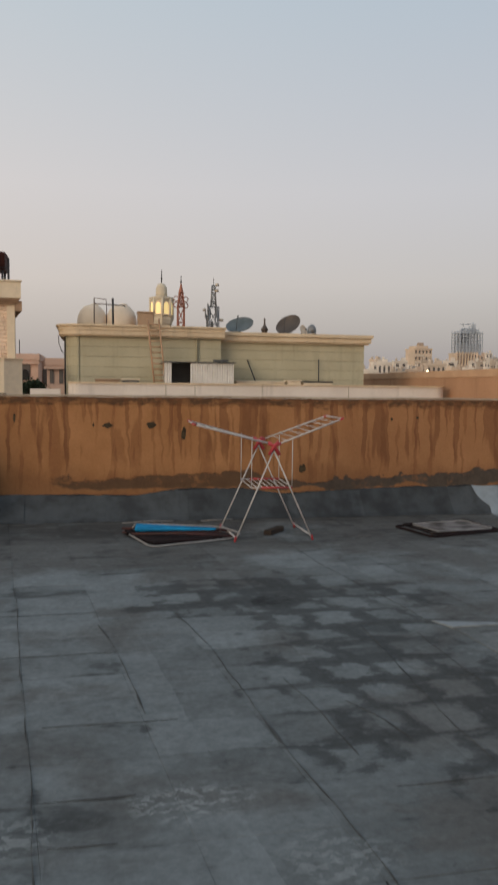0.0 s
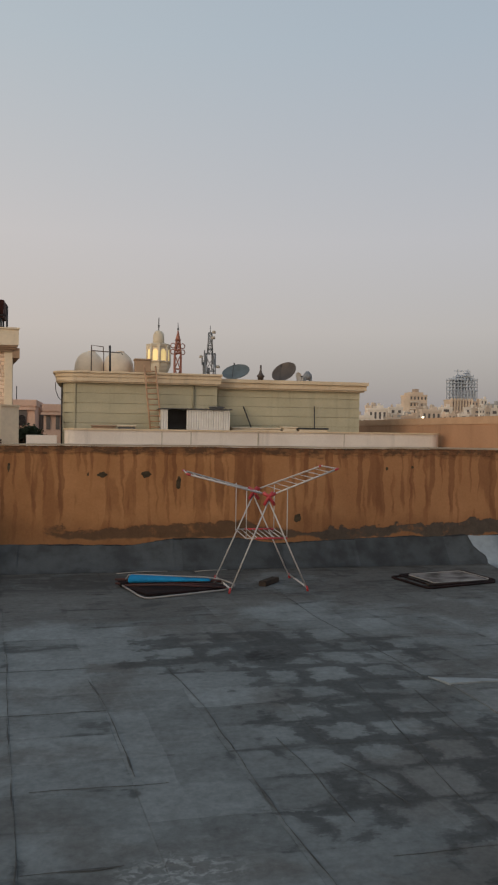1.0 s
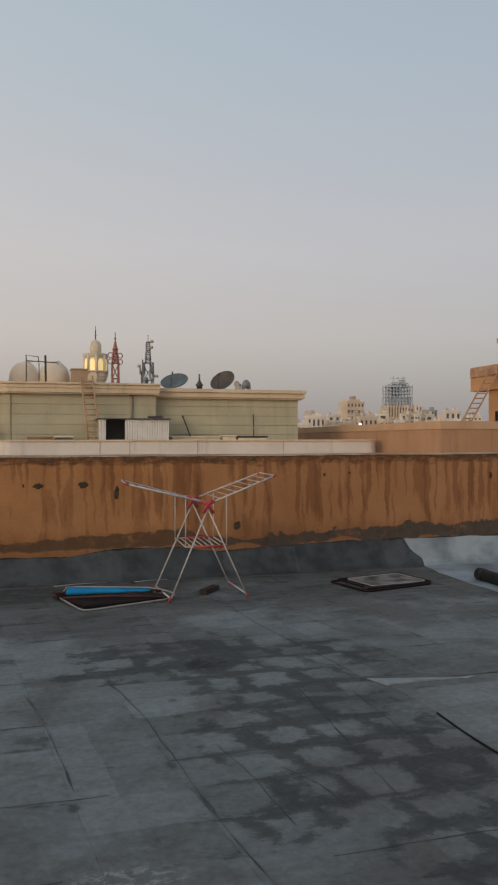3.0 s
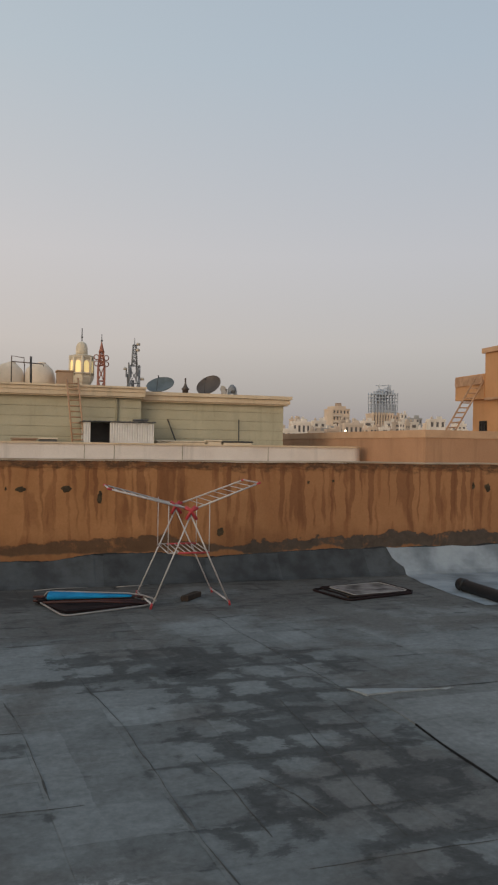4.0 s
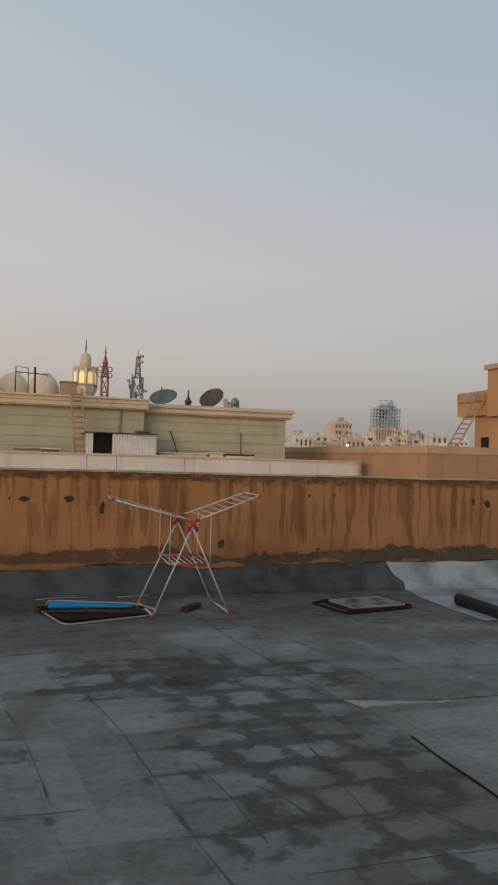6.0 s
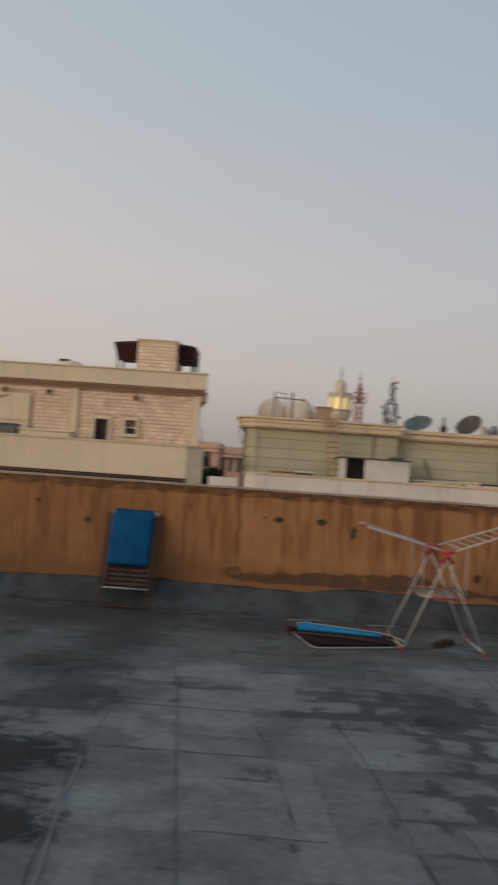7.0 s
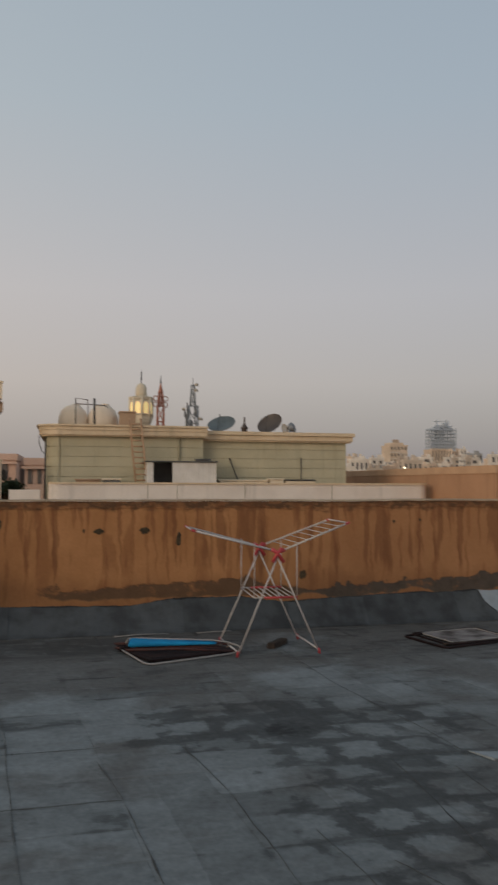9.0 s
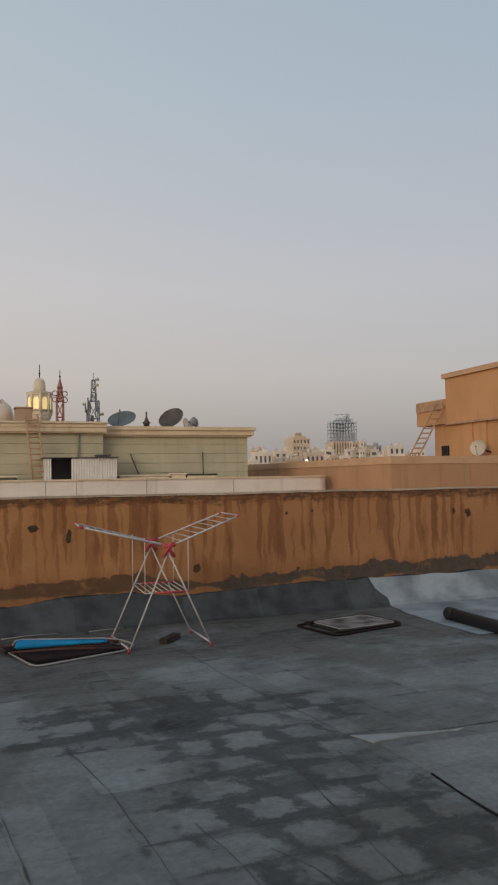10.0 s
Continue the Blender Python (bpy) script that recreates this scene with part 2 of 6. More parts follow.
    c = n_mix(nt, n_math(nt, "MULTIPLY", tar, 0.85 * lattice), c, (0.021, 0.0205, 0.021))
    # pale scuffs and flaking
    scuff = n_step(nt, n_noise(nt, n_scale(nt, p, (1.0, 1.5, 1.0)), 5.5, 8.0, 0.75, 0.8), 0.55, 0.66)
    spot = n_blobs(nt, x, y, ((0.42, 3.1, 0.26, 0.14, 1.0), (0.88, 2.66, 0.24, 0.16, 0.7), (-0.75, 3.0, 0.5, 0.3, 0.5), (-0.35, 2.95, 0.3, 0.16, 0.8)), n_math(nt, "MULTIPLY", ragged, 0.4))
    flake = n_step(nt, n_noise(nt, n_scale(nt, p, (1.0, 1.4, 1.0)), 17.0, 6.0, 0.62, 0.6), 0.47, 0.58)
    scuff = n_math(nt, "MAXIMUM", n_math(nt, "MULTIPLY", scuff, 0.16), n_math(nt, "MULTIPLY", flake, n_math(nt, "MULTIPLY", spot, 0.75)))
    c = n_mix(nt, scuff, c, (0.27, 0.275, 0.27))
    g = n_math(nt, "MULTIPLY_ADD", fine, 1.0)
    g.node.inputs[2].default_value = 0.5
    c = n_mix(nt, 1.0, c, n_vec(nt, g, g, g), "MULTIPLY")
    plug(nt, b.inputs["Base Color"], c)
    plug(nt, b.inputs["Roughness"], n_math(nt, "ADD", n_math(nt, "MULTIPLY", stain, -0.08), 0.88))
    b.inputs["Specular IOR Level"].default_value = 0.18
    relief(nt, b, n_math(nt, "ADD", n_math(nt, "MULTIPLY", fine, 0.5), n_math(nt, "ADD", n_math(nt, "MULTIPLY", stain, -0.6), n_math(nt, "MULTIPLY", spot, 0.5))), 0.35, 0.012)
    return m


def stained_plaster(name):
    """Ochre plaster with rust-brown runs from the top and bare cement along the foot."""
    m, nt, b = begin(name)
    p = n_place(nt)
    x, y, z = n_xyz(nt, p)
    blot = n_noise(nt, p, 1.6, 4.0)
    fine = n_noise(nt, p, 45.0, 4.0, 0.7)
    c = n_mix(nt, n_step(nt, blot, 0.3, 0.7), (0.435, 0.208, 0.090), (0.35, 0.160, 0.066))
    drift = n_math(nt, "MULTIPLY", n_math(nt, "SUBTRACT", n_noise(nt, n_vec(nt, n_math(nt, "MULTIPLY", x, 1.4), 0.0, z), 2.6, 3.0), 0.5), 0.10)
    sx = n_math(nt, "ADD", x, drift)
    sx = n_math(nt, "ADD", sx, n_math(nt, "MULTIPLY", n_math(nt, "SUBTRACT", n_noise(nt, n_vec(nt, n_math(nt, "MULTIPLY", x, 1.2), 3.0, z), 6.5, 2.0), 0.5), 0.05))
    tan = n_math(nt, "MULTIPLY", n_step(nt, x, 1.2, 3.6), 0.55)
    c = n_mix(nt, tan, c, (0.34, 0.165, 0.08))
    for freq, lo, hi, amt, col, squash, off in ((1.3, 0.42, 0.66, 0.24, (0.27, 0.115, 0.048), 0.45, 3.1), (6.2, 0.57, 0.61, 0.44, (0.20, 0.080, 0.034), 0.12, 0.0),
                                                (12.5, 0.60, 0.66, 0.42, (0.17, 0.066, 0.03), 0.08, 7.3)):
        v = n_vec(nt, n_math(nt, "ADD", sx, off), 0.0, n_math(nt, "MULTIPLY", z, squash))
        run = n_step(nt, n_noise(nt, v, freq, 0.6, 0.5), lo, hi)
        # runs thin out on their way down, each at its own height
        stop = n_noise(nt, n_vec(nt, n_math(nt, "ADD", sx, off + 3.3), 0.0, 0.0), freq * 0.7, 2.0)
        low = n_math(nt, "SUBTRACT", n_math(nt, "MULTIPLY", stop, 3.0), 1.0)
        run = n_math(nt, "MULTIPLY", run, n_step(nt, z, n_math(nt, "SUBTRACT", low, 0.25), n_math(nt, "ADD", low, 0.15)))
        fade = n_step(nt, n_noise(nt, n_vec(nt, n_math(nt, "MULTIPLY", sx, 2.5), off, n_math(nt, "MULTIPLY", z, 1.5)), 1.8, 3.0), 0.26, 0.5)
        c = n_mix(nt, n_math(nt, "MULTIPLY", n_math(nt, "MULTIPLY", run, fade), amt), c, col)
    # dark weathered band with cracks under the top edge
    rag = n_noise(nt, n_scale(nt, p, (2.2, 1.0, 5.0)), 2.2, 5.0, 0.65)
    band = n_step(nt, n_math(nt, "ADD", z, n_math(nt, "MULTIPLY", rag, 0.3)), 1.47, 1.56)
    crumb = n_step(nt, n_noise(nt, n_scale(nt, p, (1.0, 1.0, 2.2)), 6.0, 6.0, 0.7), 0.40, 0.58)
    c = n_mix(nt, n_math(nt, "MULTIPLY", band, n_math(nt, "MULTIPLY_ADD", crumb, 0.62)), c, (0.105, 0.055, 0.03))
    # narrow drips from that band, close together towards the east
    dr = n_vec(nt, n_math(nt, "ADD", sx, 41.0), 0.0, n_math(nt, "MULTIPLY", z, 0.05))
    lean = n_math(nt, "MULTIPLY", n_step(nt, x, 0.2, 4.0), 0.05)
    drip = n_step(nt, n_math(nt, "ADD", n_noise(nt, dr, 11.0, 0.4, 0.5), lean), 0.60, 0.65)
    end = n_math(nt, "SUBTRACT", 1.55, n_math(nt, "MULTIPLY", n_noise(nt, n_vec(nt, n_math(nt, "ADD", sx, 63.0), 0.0, 0.0), 5.0, 2.0), 1.75))
    drip = n_math(nt, "MULTIPLY", drip, n_step(nt, z, n_math(nt, "SUBTRACT", end, 0.06), n_math(nt, "ADD", end, 0.12)))
    c = n_mix(nt, n_math(nt, "MULTIPLY", drip, 0.52), c, (0.15, 0.060, 0.028))
    # grimy brown wash over the west part
    wash = n_math(nt, "MULTIPLY", n_step(nt, x, -0.2, -2.6), n_step(nt, n_noise(nt, p, 0.9, 4.0, 0.6), 0.28, 0.6))
    c = n_mix(nt, n_math(nt, "MULTIPLY", wash, 0.42), c, (0.165, 0.078, 0.034))
    # ragged brown wash, stronger towards the foot
    low_wash = n_step(nt, n_math(nt, "ADD", z, n_math(nt, "MULTIPLY", n_noise(nt, n_scale(nt, p, (1.0, 1.0, 0.6)), 3.0, 5.0, 0.6), 0.7)), 1.06, 0.72)
    c = n_mix(nt, n_math(nt, "MULTIPLY", low_wash, 0.5), c, (0.17, 0.078, 0.036))
    # bare cement patches along the foot
    up = n_noise(nt, n_vec(nt, n_math(nt, "ADD", x, 11.0), 0.0, n_math(nt, "MULTIPLY", z, 0.7)), 1.15, 4.0, 0.6)
    tooth = n_math(nt, "MULTIPLY", n_math(nt, "SUBTRACT", n_noise(nt, n_scale(nt, p, (0.6, 1.0, 1.0)), 9.0, 5.0, 0.65), 0.5), 0.26)
    top = n_math(nt, "ADD", n_math(nt, "MULTIPLY", up, 0.62), n_math(nt, "ADD", tooth, 0.16))
    # one long strip of bare cement in the middle of the parapet
    strip_x = n_math(nt, "MULTIPLY", n_step(nt, x, -0.3, -0.1), n_step(nt, x, 2.15, 1.9))

    def blend(a, b):
        return n_math(nt, "ADD", n_math(nt, "MULTIPLY", a, n_math(nt, "SUBTRACT", 1.0, strip_x)), n_math(nt, "MULTIPLY", b, strip_x))
    top = blend(top, n_math(nt, "ADD", n_math(nt, "MULTIPLY", x, 0.055), n_math(nt, "ADD", n_math(nt, "MULTIPLY", tooth, 0.8), 0.455)))
    right = n_math(nt, "MULTIPLY", n_step(nt, x, 5.3, 6.4), 0.14)
    top = n_math(nt, "ADD", top, right)
    low = n_math(nt, "ADD", n_math(nt, "MULTIPLY", n_noise(nt, n_vec(nt, x, 5.0, 0.0), 1.4, 4.0, 0.6), 0.46), 0.10)
    low = blend(low, n_math(nt, "ADD", n_math(nt, "MULTIPLY", n_noise(nt, n_vec(nt, x, 9.0, 0.0), 3.0, 4.0, 0.6), 0.12), 0.29))
    bare = n_math(nt, "MULTIPLY", n_step(nt, z, n_math(nt, "ADD", top, 0.012), n_math(nt, "SUBTRACT", top, 0.012)),
                  n_step(nt, z, n_math(nt, "SUBTRACT", low, 0.015), n_math(nt, "ADD", low, 0.015)))
    bare = n_math(nt, "MULTIPLY", bare, n_step(nt, n_math(nt, "ADD", x, n_math(nt, "MULTIPLY", tooth, 3.0)), -0.42, -0.22))
    cement = n_mix(nt, n_noise(nt, p, 9.0, 4.0), (0.05, 0.038, 0.030), (0.118, 0.09, 0.072))
    earthy = n_mix(nt, n_noise(nt, p, 7.0, 5.0, 0.65), (0.085, 0.045, 0.025), (0.165, 0.095, 0.055))
    cement = n_mix(nt, n_step(nt, n_math(nt, "ADD", x, n_math(nt, "MULTIPLY", blot, 2.0)), 2.6, 4.2), earthy, cement)
    c = n_mix(nt, n_math(nt, "MULTIPLY", bare, n_step(nt, n_noise(nt, p, 5.0, 5.0, 0.7), 0.22, 0.46)), c, cement)
    g = n_math(nt, "MULTIPLY_ADD", fine, 0.4)
    g.node.inputs[2].default_value = 0.8
    c = n_mix(nt, 1.0, c, n_vec(nt, g, g, g), "MULTIPLY")
    plug(nt, b.inputs["Base Color"], c)
    b.inputs["Roughness"].default_value = 0.92
    b.inputs["Specular IOR Level"].default_value = 0.2
    h = n_math(nt, "ADD", n_math(nt, "MULTIPLY", fine, 0.3), n_math(nt, "MULTIPLY", bare, -0.9))
    h = n_math(nt, "ADD", h, n_math(nt, "MULTIPLY", rag, 0.35))
    relief(nt, b, h, 0.5, 0.012)
    return m


def plain(name, col, rough=0.5, metal=0.0, bump=0.0):
    return surface(name, col, tuple(c * 0.85 for c in col), rough, metal, 4.0, 60.0, bump)


def glow(name, col, power):
    m, nt, b = begin(name)
    b.inputs["Base Color"].default_value = (*col, 1)
    b.inputs["Emission Color"].default_value = (*col, 1)
    b.inputs["Emission Strength"].default_value = power
    return m


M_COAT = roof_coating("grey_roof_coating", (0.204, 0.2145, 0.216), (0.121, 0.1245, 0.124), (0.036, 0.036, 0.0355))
M_COVE = surface("bitumen_upstand", (0.062, 0.068, 0.073), (0.036, 0.038, 0.041), 0.75, 0, 3.6, 18, 0.45, 0.015, "each", 0.5)
# bitumen of the seams, also the colour of drawn shadow lines
M_SEAMSHADE = surface("bitumen_seam_and_shadow", (0.085, 0.083, 0.08), (0.045, 0.044, 0.043), 0.92, 0, 7, 40)
M_SHEETCOAT = roof_coating("membrane_coating", (0.205, 0.21, 0.208), (0.145, 0.147, 0.144), (0.065, 0.064, 0.062), 0.2)
M_EDGESHADE = surface("dark_edge_shade", (0.035, 0.036, 0.037), (0.02, 0.02, 0.02), 0.9, 0, 3, 30)
M_TORNSHADE = surface("black_torn_edge_shadow", (0.012, 0.012, 0.013), (0.008, 0.008, 0.008), 0.9, 0, 5, 40)
M_LAP = surface("pale_membrane_lap", (0.27, 0.285, 0.29), (0.19, 0.2, 0.205), 0.7, 0, 6, 40, 0.4)
M_BEAD = surface("sealant_bead", (0.16, 0.165, 0.166), (0.095, 0.098, 0.099), 0.6, 0, 6, 40, 0.4)
M_PALE = surface("pale_roof_paint", (0.30, 0.335, 0.365), (0.135, 0.155, 0.172), 0.65, 0, 1.7, 20, 0.35, 0.012)
M_PLASTER = stained_plaster("ochre_stained_plaster")
M_RAWTOP = surface("weathered_coping", (0.40, 0.31, 0.22), (0.27, 0.19, 0.125), 0.9, 0, 2.5, 30, 0.4)
M_CHIP = surface("bare_render", (0.085, 0.06, 0.035), (0.045, 0.032, 0.02), 0.95, 0, 14, 60, 0.6, 0.01)
M_WHITEPIPE = plain("white_coated_tube", (0.54, 0.50, 0.475), 0.4)
M_GREYTUBE = plain("grey_worn_tube", (0.33, 0.305, 0.29), 0.5, 0.2)
M_RED = plain("red_plastic", (0.46, 0.045, 0.05), 0.5)
M_BLUE = surface("blue_cushion_cloth", (0.0, 0.074, 0.185), (0.0, 0.056, 0.15), 0.85, 0, 5, 90, 0.25, 0.004)
M_BLUE2 = surface("bright_blue_cloth", (0.01, 0.26, 0.50), (0.01, 0.17, 0.36), 0.8, 0, 5, 90, 0.25, 0.004)
M_MAROON = surface("dark_maroon_wood", (0.018, 0.008, 0.008), (0.008, 0.005, 0.005), 0.7, 0, 6, 50, 0.3, 0.004)
M_REDWOOD = surface("worn_red_wood", (0.075, 0.022, 0.018), (0.03, 0.012, 0.011), 0.65, 0, 8, 50, 0.3, 0.004)
M_SLAT = surface("brown_slat_wood", (0.085, 0.05, 0.036), (0.05, 0.03, 0.022), 0.7, 0, 6, 60, 0.3, 0.004)
M_STEEL = plain("dull_steel_tube", (0.13, 0.095, 0.078), 0.5, 0.3)
M_PANEL = surface("dirty_white_panel", (0.25, 0.225, 0.215), (0.045, 0.036, 0.033), 0.75, 0, 4.5, 40, 0.2)
M_MESH = surface("dark_brown_cloth", (0.045, 0.028, 0.02), (0.028, 0.018, 0.014), 0.9, 0, 5, 60, 0.2)
M_LANTERN = plain("rusty_lantern_iron", (0.13, 0.07, 0.05), 0.7)
M_BLOCK = surface("old_timber_block", (0.06, 0.042, 0.032), (0.035, 0.026, 0.021), 0.9, 0, 9, 60, 0.5, 0.006)
M_PIPE = surface("black_plastic_pipe", (0.008, 0.008, 0.009), (0.013, 0.013, 0.014), 0.55, 0, 4, 40, 0.1)
M_NAVY = surface("navy_mat_cloth", (0.008, 0.010, 0.031), (0.005, 0.006, 0.018), 0.9, 0, 4, 120, 0.3, 0.004)
M_GREEN = surface("sage_green_cladding", (0.49, 0.435, 0.305), (0.44, 0.39, 0.27), 0.75, 0, 0.7, 18, 0.1, 0.01, "each", 0.10, 0.2)
M_GROOVE = surface("shadow_groove", (0.33, 0.295, 0.2), (0.27, 0.24, 0.165), 0.9)
M_CREAM = surface("cream_stone_cornice", (0.70, 0.55, 0.385), (0.60, 0.46, 0.31), 0.8, 0, 0.8, 16, 0.15, 0.01, "", 0.2, 0.35)
M_WHITE = surface("off_white_render", (0.74, 0.655, 0.585), (0.66, 0.575, 0.51), 0.8, 0, 0.6, 16, 0.04, 0.01, "", 0.2, 0.3)
M_BEIGE = surface("beige_render", (0.74, 0.605, 0.445), (0.69, 0.56, 0.41), 0.85, 0, 0.5, 5, 0.04, 0.01, "", 0.2, 0.2)
M_STONE = surface("split_face_stone", (0.82, 0.63, 0.48), (0.72, 0.54, 0.40), 0.9, 0, 1.6, 9, 0.3, 0.02, "island", 0.25)
# brown takes in the shade under the cornice; also colours plain brown boxes
M_MOULD = surface("soffit_shade_and_box_brown", (0.40, 0.265, 0.175), (0.33, 0.215, 0.14), 0.85)
M_STONEBACK = surface("stone_mortar", (0.56, 0.395, 0.285), (0.50, 0.345, 0.245), 0.95)
M_TAN = surface("tan_plaster", (0.44, 0.245, 0.14), (0.39, 0.212, 0.12), 0.9, 0, 0.5, 14, 0.15, 0.01, "", 0.2, 0.3)
M_TANCAP = surface("pale_tan_coping", (0.53, 0.33, 0.2), (0.47, 0.285, 0.17), 0.9, 0, 0.8, 14, 0.15)
M_ORANGE = surface("orange_plaster", (0.53, 0.285, 0.140), (0.47, 0.248, 0.118), 0.9, 0, 0.4, 12, 0.12, 0.01, "", 0.2, 0.2)
M_DARKGLASS = plain("dark_window", (0.02, 0.018, 0.018), 0.25)
# paler than the near panes, with distance haze put into the colour
M_FARGLASS = plain("hazed_far_window", (0.12, 0.10, 0.09), 0.4)
M_SHED = surface("white_corrugated_sheet", (0.66, 0.62, 0.585), (0.55, 0.51, 0.47), 0.5, 0.1, 1.0, 20, 0.1, 0.01, "", 0.2, 0.3)
M_RUSTY = surface("rust_brown_steel", (0.46, 0.28, 0.17), (0.34, 0.2, 0.12), 0.7, 0.0, 3, 30, 0.2)
M_DISH = surface("grey_dish_paint", (0.13, 0.145, 0.145), (0.09, 0.1, 0.1), 0.5, 0.3, 2, 20, 0.1)
M_DISH2 = surface("brown_dish_paint", (0.10, 0.075, 0.06), (0.07, 0.05, 0.04), 0.55, 0.3, 2, 20, 0.1)
M_DISH3 = surface("white_dish_paint", (0.5, 0.425, 0.345), (0.42, 0.355, 0.285), 0.5, 0.1, 2, 20, 0.1)
M_TANK = surface("sand_fibreglass", (0.78, 0.62, 0.47), (0.70, 0.55, 0.41), 0.6, 0, 1.2, 14, 0.15)
M_BLACKTANK = surface("black_tank_plastic", (0.013, 0.012, 0.012), (0.022, 0.02, 0.019), 0.75, 0, 1.2, 14, 0.1)
M_GREYBOX = surface("grey_sheet_box", (0.16, 0.155, 0.15), (0.11, 0.105, 0.1), 0.6, 0.2, 1.2, 14, 0.1)
M_REDROOF = surface("dark_red_roof_sheet", (0.05, 0.015, 0.013), (0.03, 0.011, 0.010), 0.7, 0, 2, 16, 0.2)
M_REDTILE = surface("red_roof_tile", (0.28, 0.085, 0.05), (0.2, 0.06, 0.035), 0.8, 0, 2, 16, 0.3)
M_IRON = plain("dark_iron", (0.06, 0.055, 0.055), 0.6, 0.4)
M_MASTSTEEL = plain("galvanised_mast", (0.24, 0.24, 0.245), 0.6, 0.4)
M_ORANGESTEEL = plain("red_oxide_steel", (0.36, 0.14, 0.09), 0.6, 0.2)
M_MOSQUE = surface("cream_minaret_render", (0.68, 0.58, 0.44), (0.6, 0.5, 0.37), 0.8, 0, 0.6, 8, 0.1)
M_LAMPLIT = glow("lit_minaret_window", (1.0, 0.74, 0.32), 0.42)
M_STREETLIT = glow("lit_lamp", (1.0, 0.85, 0.6), 2.5)
M_PINK = surface("pink_render", (0.60, 0.41, 0.32), (0.52, 0.35, 0.27), 0.9, 0, 0.4, 6, 0.1)
# far haze is blended into the tower's pale blue-grey colours
M_TOWER = surface("hazed_tower_concrete", (0.46, 0.48, 0.52), (0.40, 0.42, 0.455), 0.9, 0, 0.1, 2, 0.1)
M_TOWERNET = surface("hazed_scaffold_net", (0.48, 0.505, 0.55), (0.43, 0.455, 0.5), 0.9, 0, 0.2, 2, 0.1)
M_LEAF = surface("dark_leaves", (0.045, 0.06, 0.03), (0.025, 0.035, 0.018), 0.7, 0, 2, 10, 0.1, 0.01, "island", 0.6)
M_BARK = surface("bark", (0.11, 0.075, 0.05), (0.06, 0.04, 0.03), 0.95, 0, 3, 20, 0.5)
M_GROUND = surface("dusty_ground", (0.34, 0.26, 0.19), (0.24, 0.185, 0.14), 0.95, 0, 0.02, 1.0, 0.1)
M_FAR = [surface("far_render_%s" % n, c, None, 0.9, 0, 0.08, 2.0, 0.05) for n, c in (
    ("white", (0.86, 0.75, 0.64)), ("cream", (0.78, 0.60, 0.45)), ("tan", (0.55, 0.41, 0.31)), ("grey", (0.4, 0.38, 0.36)), ("sand", (0.6, 0.48, 0.38)))]


# ---------------- mesh kit ----------------
def link_mesh(name, bm, material, smooth=False):
    me = bpy.data.meshes.new(name)
    bmesh.ops.recalc_face_normals(bm, faces=bm.faces)
    bm.to_mesh(me)
    bm.free()
    me.materials.append(material)
    if smooth:
        for f in me.polygons:
            f.use_smooth = True
    return new(name, me)


def part(name, bm, material, parent=None, label="", smooth=False):
    ob = link_mesh(name, bm, material, smooth)
    if parent is not None:
        ob.parent = parent
        ob.matrix_parent_inverse = parent.matrix_world.inverted()
    if label:
        ob["label"] = label
    return ob


def thing(name, label, category, at=(0, 0, 0), group="", kind=""):
    ob = new(name)
    ob.empty_display_size = 0.2
    ob.location = at
    bpy.context.view_layer.update()
    return tagged(ob, label, category, group, kind)


def box(bm, x0, x1, y0, y1, z0, z1, m=None):
    vs = [bm.verts.new((x, y, z)) for x in (x0, x1) for y in (y0, y1) for z in (z0, z1)]
    for f in ((0, 1, 3, 2), (4, 6, 7, 5), (0, 4, 5, 1), (2, 3, 7, 6), (0, 2, 6, 4), (1, 5, 7, 3)):
        bm.faces.new([vs[i] for i in f])
    if m is not None:
        bmesh.ops.transform(bm, matrix=m, verts=vs)
    return bm


def soft_box(x0, x1, y0, y1, z0, z1, r=0.02, seg=2, m=None):
    bm = box(bmesh.new(), x0, x1, y0, y1, z0, z1)
    bmesh.ops.bevel(bm, geom=bm.edges[:], offset=r, segments=seg, profile=0.5, affect="EDGES")
    if m is not None:
        bmesh.ops.transform(bm, matrix=m, verts=bm.verts)
    return bm


def boxes(*rows):
    bm = bmesh.new()
    for r in rows:
        box(bm, *r)
    return bm


def tube(bm, pts, r, seg=8, closed=False):
    """A round bar along a line of points."""
    pts = [Vector(p) for p in pts]
    n = len(pts)
    rings = []
    up = None
    for i, p in enumerate(pts):
        a = pts[i - 1] if (i or closed) else p
        b = pts[(i + 1) % n] if (i < n - 1 or closed) else p
        d = (b - a).normalized()
        if up is None:
            up = d.orthogonal().normalized()
        side = d.cross(up).normalized()
        up = side.cross(d).normalized()
        rings.append([bm.verts.new(p + r * (math.cos(k * 2 * math.pi / seg) * up + math.sin(k * 2 * math.pi / seg) * side)) for k in range(seg)])
    for i in range(n if closed else n - 1):
        a, b = rings[i], rings[(i + 1) % n]
        for k in range(seg):
            bm.faces.new((a[k], a[(k + 1) % seg], b[(k + 1) % seg], b[k]))
    if not closed:
        bm.faces.new(rings[0][::-1])
        bm.faces.new(rings[-1])
    return bm


def bar(p, q, r, seg=8):
    return tube(bmesh.new(), (p, q), r, seg)


